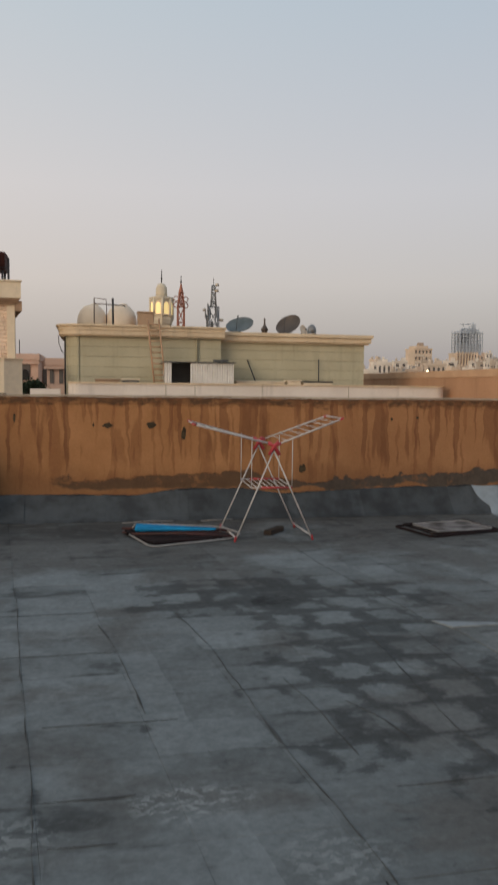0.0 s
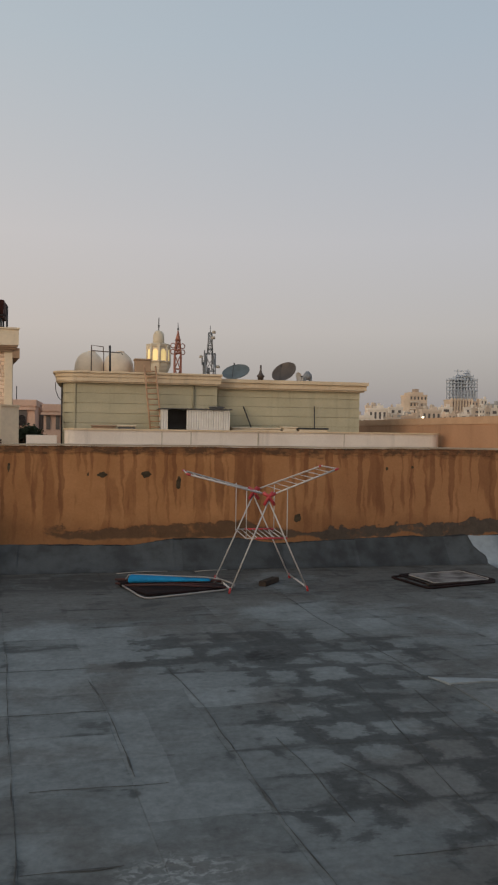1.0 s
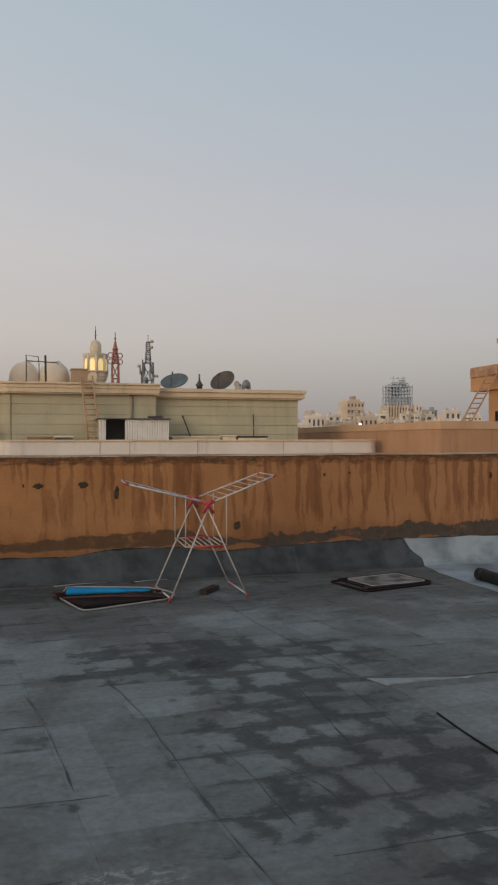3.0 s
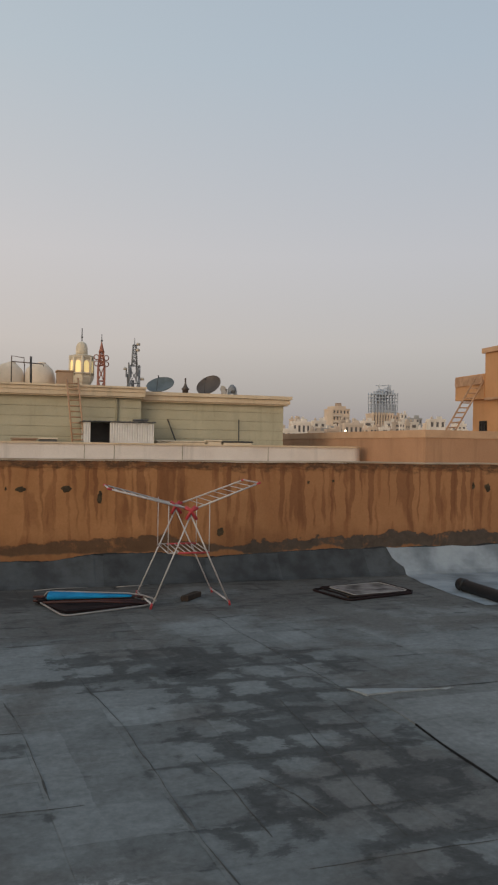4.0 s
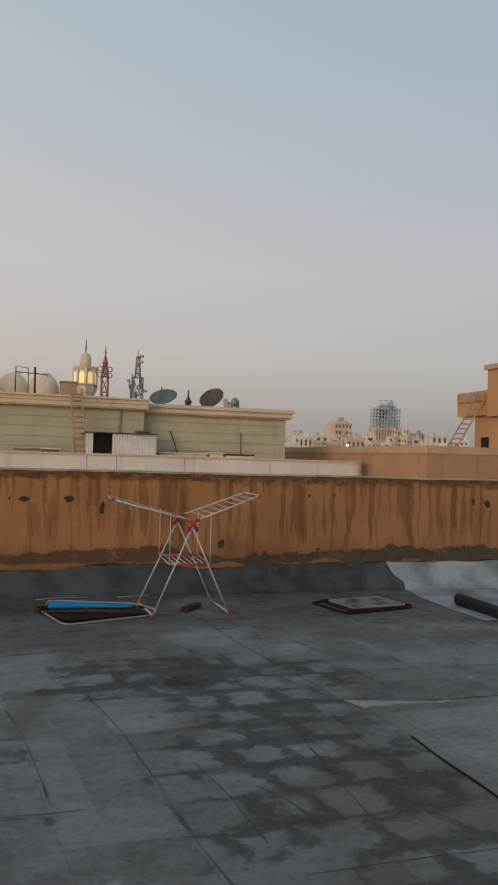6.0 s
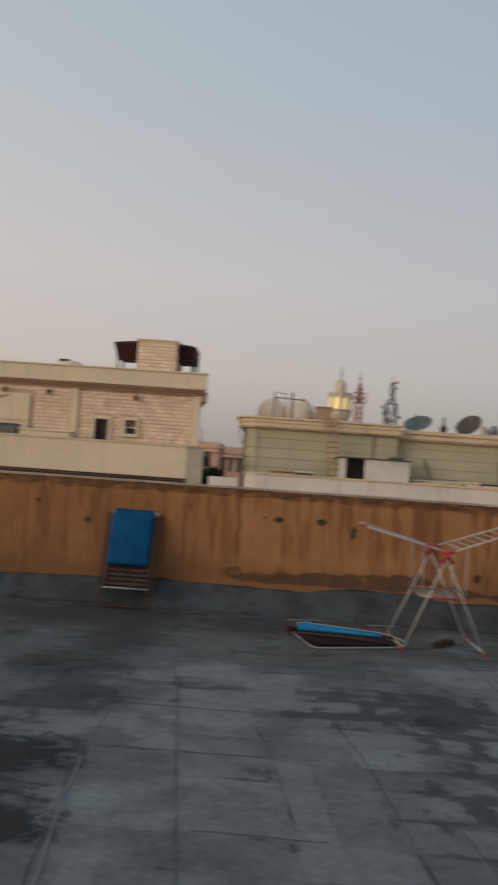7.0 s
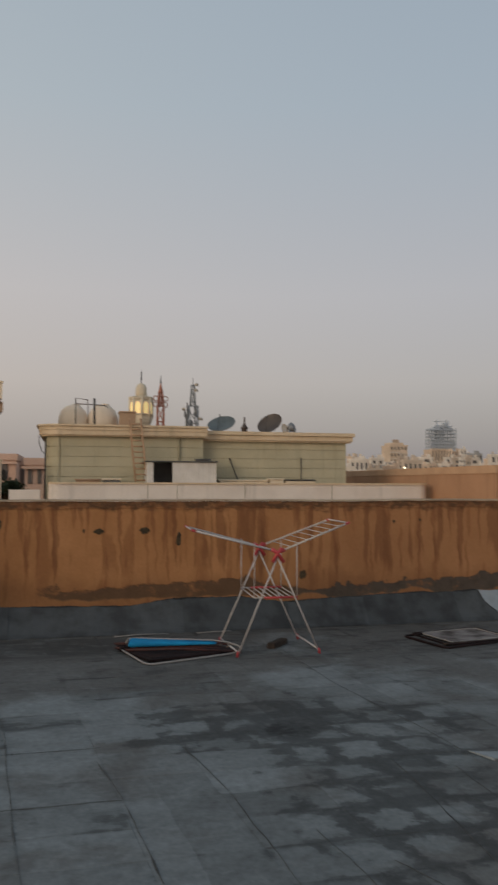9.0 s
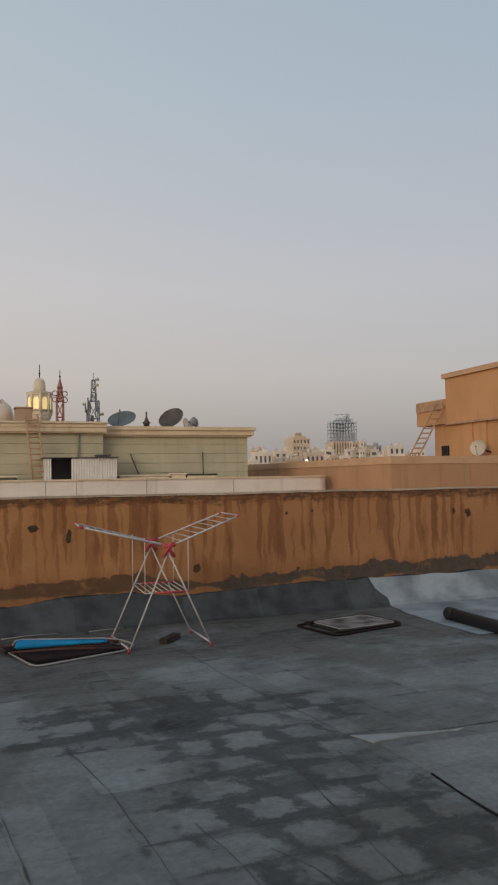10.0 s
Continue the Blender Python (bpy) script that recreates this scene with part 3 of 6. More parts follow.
def lathe(profile, seg=24, at=(0, 0, 0), cap=True):
    """A turned shape from (radius, height) rows."""
    bm = bmesh.new()
    rings = []
    for r, h in profile:
        rings.append([bm.verts.new((at[0] + r * math.cos(2 * math.pi * k / seg), at[1] + r * math.sin(2 * math.pi * k / seg), at[2] + h)) for k in range(seg)])
    for a, b in zip(rings, rings[1:]):
        for k in range(seg):
            bm.faces.new((a[k], a[(k + 1) % seg], b[(k + 1) % seg], b[k]))
    if cap:
        bm.faces.new(rings[0][::-1])
        bm.faces.new(rings[-1])
    return bm


def prism(outline, z0, z1):
    """An upright block over an outline in plan."""
    bm = bmesh.new()
    lo = [bm.verts.new((x, y, z0)) for x, y in outline]
    hi = [bm.verts.new((x, y, z1)) for x, y in outline]
    n = len(outline)
    for i in range(n):
        bm.faces.new((lo[i], lo[(i + 1) % n], hi[(i + 1) % n], hi[i]))
    bm.faces.new(lo[::-1])
    bm.faces.new(hi)
    return bm


def slab_upright(outline, y0, y1):
    """A block over an outline in the x-z plane, from y0 to y1."""
    bm = bmesh.new()
    a = [bm.verts.new((x, y0, z)) for x, z in outline]
    b = [bm.verts.new((x, y1, z)) for x, z in outline]
    n = len(outline)
    for i in range(n):
        bm.faces.new((a[i], b[i], b[(i + 1) % n], a[(i + 1) % n]))
    bm.faces.new(a)
    bm.faces.new(b[::-1])
    return bm


def wavy(x, seed, amp, freq=1.0):
    return amp * (noise.noise((x * freq, seed, 0.3)) + 0.5 * noise.noise((x * freq * 3.1, seed + 4.7, 0.9)))


# ---------------- our roof ----------------
WALL_Y, WALL_TOP, COVE_DEPTH = 9.5, 1.45, 0.28
ROOF_X0, ROOF_X1, ROOF_Y0 = -10.0, 13.0, -7.0
GROUND = -12.0

bm = bmesh.new()
bmesh.ops.create_grid(bm, x_segments=24, y_segments=24, size=2600)
bmesh.ops.translate(bm, vec=(0, 900, GROUND), verts=bm.verts)
tagged(part("ground", bm, M_GROUND), "dusty sand coloured ground between the houses", "ground", kind="structure")

floor = part("floor", boxes((ROOF_X0, ROOF_X1, ROOF_Y0, WALL_Y, -0.3, -0.012)), M_SEAMSHADE)
tagged(floor, "flat roof of worn grey coated tiles with dark joints", "roof floor", kind="structure")
tagged(part("wall_house", boxes((ROOF_X0, ROOF_X1, ROOF_Y0, WALL_Y + 0.24, GROUND, -0.3)), M_TAN),
       "tan plastered house body under the flat roof", "wall", kind="structure")

# parapet with an uneven, slightly proud plaster band along its top
wall_north = part("wall_north", boxes((ROOF_X0, ROOF_X1, WALL_Y, WALL_Y + 0.24, -0.3, WALL_TOP - 0.03)), M_PLASTER)
tagged(wall_north, "ochre plastered parapet with rust-brown runs and bare cement patches", "parapet wall", kind="structure")
bm = bmesh.new()
rows = []
for i in range(231):
    x = ROOF_X0 + i * 0.1
    low = WALL_TOP - 0.085 + wavy(x, 2.0, 0.03, 2.3)
    bulge = 0.007 + wavy(x, 5.0, 0.005, 2.0)
    top = WALL_TOP + wavy(x, 8.0, 0.008, 1.1)
    ring = [(WALL_Y - 0.002, low), (WALL_Y - bulge, low + 0.015), (WALL_Y - bulge, top - 0.02), (WALL_Y - bulge + 0.012, top),
            (WALL_Y + 0.245, top - 0.004), (WALL_Y + 0.25, low)]
    rows.append([bm.verts.new((x, y, z)) for y, z in ring])
for a, b in zip(rows, rows[1:]):
    for k in range(5):
        bm.faces.new((a[k], a[k + 1], b[k + 1], b[k]))
bm.faces.new(rows[0]), bm.faces.new(rows[-1][::-1])
part("capping", bm, M_PLASTER, wall_north, "cracked proud plaster band along the parapet top")
bm = bmesh.new()
rows = []
for i in range(116):
    x = ROOF_X0 + i * 0.2
    top = WALL_TOP + 0.004 + wavy(x, 8.0, 0.008, 1.1)
    rows.append([bm.verts.new((x, y, z)) for y, z in ((WALL_Y - 0.016 + wavy(x, 3.0, 0.008, 2.0), top), (WALL_Y - 0.006, top + 0.016), (WALL_Y + 0.24, top + 0.018), (WALL_Y + 0.25, top))])
for a, b in zip(rows, rows[1:]):
    for k in range(4):
        bm.faces.new((a[k], a[(k + 1) % 4], b[(k + 1) % 4], b[k]))
part("coping", bm, M_RAWTOP, wall_north, "thin pale weathered cement coping")


def side_wall(name, x0, x1, y0, y1):
    tagged(part(name, boxes((x0, x1, y0, y1, -0.3, WALL_TOP)), M_PLASTER), "ochre plastered parapet closing the roof", "parapet wall", kind="structure")


side_wall("wall_west", ROOF_X0 - 0.24, ROOF_X0, ROOF_Y0, WALL_Y + 0.24)
side_wall("wall_east", ROOF_X1, ROOF_X1 + 0.24, ROOF_Y0, WALL_Y + 0.24)
side_wall("wall_south", ROOF_X0 - 0.24, ROOF_X1 + 0.24, ROOF_Y0 - 0.24, ROOF_Y0)


def chip(x, z, w, h, seed, name="plaster_chip"):
    """A ragged spot where the plaster has come off the parapet: a rim round a sunken, darker bed."""
    bm = bmesh.new()
    n = 14
    rim, bed = [], []
    for k in range(n):
        a = 2 * math.pi * k / n
        r = 1 + 0.55 * noise.noise((math.cos(a) * 1.7 + seed, math.sin(a) * 1.7, seed * 2.3))
        rim.append(bm.verts.new((x + w * r * math.cos(a), WALL_Y - 0.001, z + h * r * math.sin(a))))
        bed.append(bm.verts.new((x + 0.86 * w * r * math.cos(a), WALL_Y - 0.006, z + 0.86 * h * r * math.sin(a))))
    mid = bm.verts.new((x, WALL_Y - 0.003, z))
    for k in range(n):
        bm.faces.new((rim[k], rim[(k + 1) % n], bed[(k + 1) % n], bed[k]))
        bm.faces.new((bed[k], bed[(k + 1) % n], mid))
    part(name, bm, M_CHIP, wall_north, "ragged hole in the plaster, dark bare render")


for row in ((-0.87, 1.2, 0.012, 0.05, 1.0), (0.2, 1.115, 0.06, 0.032, 2.2), (0.71, 1.12, 0.05, 0.04, 3.7), (1.1, 1.02, 0.03, 0.075, 4.1),
            (0.03, 1.12, 0.012, 0.02, 5.0), (-4.16, 1.02, 0.035, 0.06, 6.0), (-2.74, 1.15, 0.025, 0.03, 7.5), (-2.11, 0.95, 0.05, 0.04, 8.3),
            (3.77, 1.2, 0.018, 0.022, 9.0), (4.12, 1.22, 0.016, 0.02, 10.0), (2.6, 0.58, 0.04, 0.05, 11.0), (6.23, 1.16, 0.025, 0.05, 12.0), (6.46, 1.13, 0.05, 0.06, 13.0)):
    chip(*row)


def cove_top(x):
    """Height of the upstand's ragged top edge along the parapet."""
    rows = ((-10, 0.26), (-3.1, 0.26), (-2.0, 0.29), (-0.65, 0.315), (0.4, 0.29), (1.06, 0.355), (1.74, 0.36), (2.45, 0.28), (3.2, 0.32), (4.0, 0.345), (13, 0.35))
    for (xa, za), (xb, zb) in zip(rows, rows[1:]):
        if x <= xb:
            break
    s = min(1.0, max(0.0, (x - xa) / (xb - xa)))
    return za - 0.028 + (zb - za) * s * s * (3 - 2 * s) + wavy(x, 12.0, 0.013, 1.9) + wavy(x, 17.0, 0.007, 9.0)


def cove_profile(x, lift=0.0):
    """Section of the bitumen upstand: floor foot, hollow slope, ragged top edge."""
    top = cove_top(x)
    foot = WALL_Y - COVE_DEPTH + wavy(x, 15.0, 0.02, 0.9)
    pts = []
    for k in range(7):
        s = k / 6
        y = foot + (WALL_Y - 0.012 - foot) * (s ** 0.85)
        z = top * (s ** 1.25) + 0.012 * math.sin(s * 3.1) * noise.noise((x * 1.7, s * 2, 4.0))
        pts.append((y, z + 0.004))
    pts.append((WALL_Y + 0.001, top + 0.004))
    return [(y - lift * 0.7, z + lift * 0.7) for y, z in pts]


def strip(sections, flip=False):
    bm = bmesh.new()
    rows = [[bm.verts.new(p) for p in s] for s in sections]
    for a, b in zip(rows, rows[1:]):
        for k in range(len(a) - 1):
            bm.faces.new((a[k], a[k + 1], b[k + 1], b[k]))
    return bm


STEPS = [ROOF_X0 + 0.05 * i for i in range(461)]
sec = [[(x, WALL_Y - COVE_DEPTH - 0.02, -0.01)] + [(x, y, z) for y, z in cove_profile(x)] + [(x, WALL_Y + 0.001, -0.01)] for x in STEPS]
tagged(part("trim_upstand", strip(sec), M_COVE), "dark grey bitumen upstand sloping between roof and parapet", "upstand", kind="structure")

# dark ragged strip along the upstand top: bitumen bits and a drawn shadow line
rows = []
for i in range(460):
    x = ROOF_X0 + 0.05 * i
    t0 = cove_top(x) - 0.004
    h = 0.012 + 0.03 * max(0.0, noise.noise((x * 2.1, 51.0, 0)) + 0.2) + 0.012 * abs(noise.noise((x * 9, 52.0, 0)))
    rows.append([(x, WALL_Y - 0.016, t0), (x, WALL_Y - 0.010, t0 + h * 0.7), (x, WALL_Y + 0.001, t0 + h)])
part("bitumen_edge_shade", strip(rows), M_EDGESHADE, bpy.data.objects["trim_upstand"], "black ragged edge strip, bitumen bits with a drawn shadow line")

# lengths of upstand felt, each lapped a little over the next
for i, (a, b) in enumerate(((-7.2, -4.9), (-4.6, -3.1), (-2.95, -0.75), (-0.6, 1.05), (1.15, 2.4), (2.5, 3.3), (3.35, 4.55))):
    xs = [a + (b - a) * k / 40 for k in range(41)]
    sec = []
    for x in xs:
        pr = cove_profile(x, 0.006 + 0.002 * (i % 3))
        sec.append([(x + wavy(y * 3 + i, 3.0, 0.02), y, z) for y, z in pr[:7]])
    part("upstand_felt", strip(sec), M_COVE, bpy.data.objects["trim_upstand"])

# pale painted stretch of roof and upstand
def pale_left(s):
    """Ragged edge of the pale paint: s runs from the roof (0) to the top of the upstand (1)."""
    return 4.93 + 0.14 * math.exp(-((s - 0.6) / 0.2) ** 2) - 0.06 * max(0.0, s - 0.75) / 0.25 + wavy(s * 4, 21.0, 0.04, 1.5) + wavy(s * 30, 23.0, 0.035, 1.0)


sec = []
for i in range(60):
    u = i / 59
    row = []
    for k in range(12):
        s = k / 11 * 0.55
        x0 = pale_left(s)
        x = x0 + (ROOF_X1 - 0.05 - x0) * u ** 1.6
        row.append((x, 7.3 + (WALL_Y - COVE_DEPTH - 0.03 - 7.3) * k / 11, 0.006 + 0.004 * noise.noise((x, k * 0.4, 2.0))))
    for k in range(7):
        s = 0.55 + 0.45 * k / 6
        x0 = pale_left(s)
        x = x0 + (ROOF_X1 - 0.05 - x0) * u ** 1.6
        y, z = cove_profile(x, 0.012)[k]
        row.append((x, y, z))
    sec.append(row)
tagged(part("pale_roof_paint", strip(sec), M_PALE), "pale blue-grey painted strip of roof and upstand", "roof coating", kind="structure")

def laid(rows, low):
    """A sheet over a grid of points, its rim closed down to the height low."""
    bm = bmesh.new()
    g = [[bm.verts.new(p) for p in r] for r in rows]
    for a, b in zip(g, g[1:]):
        for k in range(len(a) - 1):
            bm.faces.new((a[k], a[k + 1], b[k + 1], b[k]))
    rim = g[0] + [r[-1] for r in g[1:]] + g[-1][-2::-1] + [r[0] for r in g[-2:0:-1]]
    foot = [bm.verts.new((v.co.x, v.co.y, low)) for v in rim]
    n = len(rim)
    for k in range(n):
        bm.faces.new((rim[k], rim[(k + 1) % n], foot[(k + 1) % n], foot[k]))
    return bm


# a loose sheet of roofing membrane with a lifted edge
rows = []
for i in range(31):
    v = i / 30
    y = 0.5 + 4.45 * v
    row = []
    for k in range(25):
        u = (k / 24) ** 1.8
        x0 = 2.45 + wavy(y, 31.0, 0.02, 0.8) - (0.0 if y < 4.5 else 0.12 * (y - 4.5))
        x = x0 + (6.6 - x0) * u
        lift = 0.005 * math.exp(-u * 45) * max(0.1, 1 + 1.2 * noise.noise((y * 1.5, 0, 3))) * (1.0 if y < 4.4 else 0.0)
        row.append((x, y + wavy(x, 33.0, 0.02, 1.1) * v, 0.0045 + lift))
    rows.append(row)
sheet = part("membrane_sheet", laid(rows, -0.002), M_SHEETCOAT)
lip = [r[0] for r in rows]
# black strip puts the shadow under the lifted edge into colour
part("torn_edge_shadow", strip([[(x + 0.001 + 0.003 * noise.noise((y * 7, 1, 1)), y, z + 0.0013), (x - 0.002, y, z + 0.0012), (x - 0.005, y, -0.001)] for x, y, z in lip if y < 4.45]), M_TORNSHADE, sheet, "black strip on the torn bitumen edge, with its shadow put into colour")
tagged(sheet, "grey roofing membrane sheet with a lifted edge on the roof", "membrane sheet")

# light lap along the sheet's far edge
bm = laid([[(2.33 + 0.06 * k, 5.09 - 0.017 * k + wavy(k * 0.3, 41.0, 0.02), 0.006), (2.40 + 0.06 * k, 4.915 + wavy(k * 0.3, 42.0, 0.01), 0.014)] for k in range(12)], -0.002)
tagged(part("membrane_patch", bm, M_LAP), "light grey strip of membrane lapped over the roof", "membrane patch")


def bead(pts, r, material, label):
    line = []
    for (x0, y0), (x1, y1) in zip(pts, pts[1:]):
        for k in range(12):
            s = k / 12
            y = y0 + (y1 - y0) * s
            line.append((x0 + (x1 - x0) * s + wavy(y, r * 900, 0.012, 1.6), y, -0.003 + 0.25 * r * noise.noise((y * 3, 1, 1))))
    tagged(part("seam_bead", tube(bmesh.new(), line, r, 6), material, None, "", True), label, "roof seam")


def seam(pts, w, seed):
    """A flat, ragged dark run: bitumen over a joint, also a drawn shadow line."""
    rows = []
    for (x0, y0), (x1, y1) in zip(pts, pts[1:]):
        n = max(4, int(abs(y1 - y0) / 0.03))
        for k in range(n):
            s = k / n
            x, y = x0 + (x1 - x0) * s, y0 + (y1 - y0) * s
            c = wavy(y, seed, 0.012, 2.3)
            a = 0.24 * w * max(0.04, 0.45 + 1.9 * noise.noise((y * 4.3, seed, 1)) + 0.7 * noise.noise((y * 15.0, seed, 4))) * min(1.0, 0.15 + 3 * min(k, n - k) / n)
            rows.append([(x + c - a, y, 0.0028), (x + c, y, 0.0052), (x + c + a * 0.8, y, 0.0028)])
    tagged(part("seam_shadow_strip", strip(rows), M_SEAMSHADE), "dark ragged strip across the grey roof, bitumen seam and drawn shadow lines", "roof seam")


seam(((-1.25, 8.3), (-1.08, 6.93), (-0.93, 5.6), (-0.88, 4.9)), 0.012, 13.0)
bead(((-0.89, 4.6), (-0.84, 4.05), (-0.75, 3.4), (-0.70, 2.9), (-0.62, 1.8)), 0.0095, M_BEAD, "raised light grey sealant bead along a roof seam")
# dark strip drawn beside the bead as its shadow
seam(((-0.915, 4.6), (-0.865, 4.05), (-0.735, 2.9), (-0.65, 1.8)), 0.026, 15.0)
seam(((1.97, 8.1), (2.06, 6.8), (2.26, 5.5), (2.32, 4.95)), 0.016, 3.0)
seam(((-0.54, 6.26), (-0.43, 5.29), (-0.29, 4.12), (-0.20, 3.4), (-0.14, 2.84), (-0.08, 2.3)), 0.016, 11.0)
seam(((0.08, 5.38), (0.18, 4.87), (0.25, 4.32), (0.31, 3.88)), 0.028, 19.0)
seam(((0.62, 5.53), (0.75, 4.80), (0.83, 4.05), (0.90, 3.35), (0.97, 2.95), (1.04, 2.4)), 0.030, 5.0)
seam(((1.07, 4.26), (1.13, 3.94), (1.19, 3.30)), 0.022, 9.0)
seam(((1.31, 3.90), (1.41, 3.68), (1.50, 3.40)), 0.022, 7.0)
seam(((1.81, 5.05), (1.78, 4.41), (1.74, 3.70), (1.75, 3.16)), 0.018, 27.0)
seam(((2.13, 4.87), (2.13, 4.36), (2.13, 4.01)), 0.016, 37.0)


def seam_shadow_across(x0, x1, y, w, seed):
    """The same along a tile row."""
    rows = []
    n = int((x1 - x0) / 0.03)
    for k in range(n + 1):
        x = x0 + (x1 - x0) * k / n
        c = wavy(x, seed, 0.012, 1.7)
        a = 0.24 * w * max(0.04, 0.45 + 1.9 * noise.noise((x * 4.1, seed, 2)) + 0.7 * noise.noise((x * 15.0, seed, 5))) * min(1.0, 0.2 + 3 * min(k, n - k) / n)
        rows.append([(x, y + c - a, 0.0028), (x, y + c, 0.0052), (x, y + c + a * 0.8, 0.0028)])
    tagged(part("seam_shadow_strip", strip(rows), M_SEAMSHADE), "dark ragged strip across the grey roof, bitumen seam and drawn shadow lines", "roof seam")


# rows at y 4.965 and 9.178 draw shadow lines: sheet edge, upstand foot
for row in ((-0.78, 0.18, 4.80, 0.030, 21.0), (-0.95, 0.10, 5.63, 0.016, 25.0), (2.65, 4.9, 4.965, 0.05, 29.0), (-0.18, 0.45, 3.83, 0.020, 31.0), (-0.16, 0.22, 3.17, 0.034, 33.0),
            (-0.1, 0.14, 2.87, 0.02, 39.0), (1.25, 2.2, 3.06, 0.016, 43.0), (2.3, 5.0, 9.178, 0.05, 35.0), (-0.6, 1.2, 9.178, 0.03, 45.0)):
    seam_shadow_across(*row)


# ---------------- things on our roof ----------------
def drying_rack():
    t = thing("drying_rack", "white folding clothes drying rack with red joints, wings raised", "drying rack", (1.85, 8.26, 0))
    yf, yb = 7.91, 8.62
    hub_z = 0.998
    hubs = {yf: 1.856, yb: 1.844}
    feet = {yf: (1.47, 2.275), yb: (1.43, 2.265)}
    r = 0.0078
    for y in (yf, yb):
        hx = hubs[y]
        for side, fx in zip((-1, 1), feet[y]):
            leg = part("leg", bar((fx, y, 0.03), (hx - side * 0.015, y, hub_z - 0.02), r), M_WHITEPIPE, t, "", True)
            part("foot_cap", tube(bmesh.new(), ((fx - side * -0.012, y, 0.0), (fx, y, 0.055)), 0.0125, 8), M_RED, leg, "red plastic foot cap", True)
    for k in (0, 1):
        a, b = (feet[yf][k], yf, 0.045), (feet[yb][k], yb, 0.045)
        part("foot_bar", bar(a, b, 0.009), M_WHITEPIPE, t, "", True)
    for y in (yf, yb):
        hx = hubs[y]
        bm = bmesh.new()
        for a, b in (((-0.05, -0.10), (0.045, 0.035)), ((0.06, -0.10), (-0.06, 0.03)), ((-0.06, 0.02), (0.07, 0.02))):
            tube(bm, ((hx + a[0], y - 0.012, hub_z + a[1]), (hx, y - 0.014, hub_z - 0.01), (hx + b[0], y - 0.012, hub_z + b[1])), 0.017, 8)
        part("joint", bm, M_RED, t, "red plastic cross joint", True)
    part("hub_bar", bar((hubs[yf], yf, hub_z), (hubs[yb], yb, hub_z), 0.009), M_WHITEPIPE, t, "", True)
    for name, tip_x, tip_z, root in (("wing", 1.02, 1.212, -0.05), ("wing", 2.587, 1.272, 0.06)):
        rails = []
        for y in (yf, yb):
            rails.append(((hubs[y] + root, y, hub_z + 0.015), (tip_x + (0.04 if y == yb else 0.0), y, tip_z)))
        rim = bmesh.new()
        (a0, a1), (b0, b1) = rails
        tube(rim, (a0, a1, b1, b0), 0.009, 8)
        wing = part(name, rim, M_WHITEPIPE, t, "white tube wing with thin rods", True)
        for k in range(1, 8):
            s = k / 8
            p = Vector(a0).lerp(Vector(a1), s)
            q = Vector(b0).lerp(Vector(b1), s)
            part("rod", bar(p, q, 0.0045, 6), M_WHITEPIPE, wing, "", True)
        for p, q in rails:
            d = (Vector(q) - Vector(p)).normalized()
            part("tip_cap", bar(Vector(q) - d * 0.03, Vector(q) + d * 0.015, 0.0115, 8), M_RED, wing, "red plastic end cap", True)
    shelf_z, x0, x1 = 0.555, 1.63, 2.06
    rim = bmesh.new()
    tube(rim, ((x0, yf + 0.02, shelf_z), (x0, yb - 0.1, shelf_z + 0.02), (x1, yb - 0.1, shelf_z + 0.02), (x1, yf + 0.02, shelf_z)), 0.0065, 6, True)
    shelf = part("shelf", rim, M_WHITEPIPE, t, "small hanging rack of thin rods", True)
    for y, dz in ((yf + 0.02, 0.0), (yb - 0.1, 0.02)):
        part("rail", bar((x0 + 0.1, y - 0.012, shelf_z + dz), (x1, y - 0.012, shelf_z + dz), 0.0105, 8), M_RED, shelf, "red plastic rail", True)
    for k in range(1, 7):
        x = x0 + (x1 - x0) * k / 7
        part("rod", bar((x, yf + 0.02, shelf_z), (x, yb - 0.1, shelf_z + 0.02), 0.005, 6), M_WHITEPIPE, shelf, "", True)
    for x, ztop in ((x0, 1.085), (x1, 1.065)):
        for y in (yf + 0.02, yb - 0.1):
            part("stay", bar((x, y, shelf_z), (x, y, ztop), 0.0045, 6), M_WHITEPIPE, t, "thin white hanging stay", True)


drying_rack()


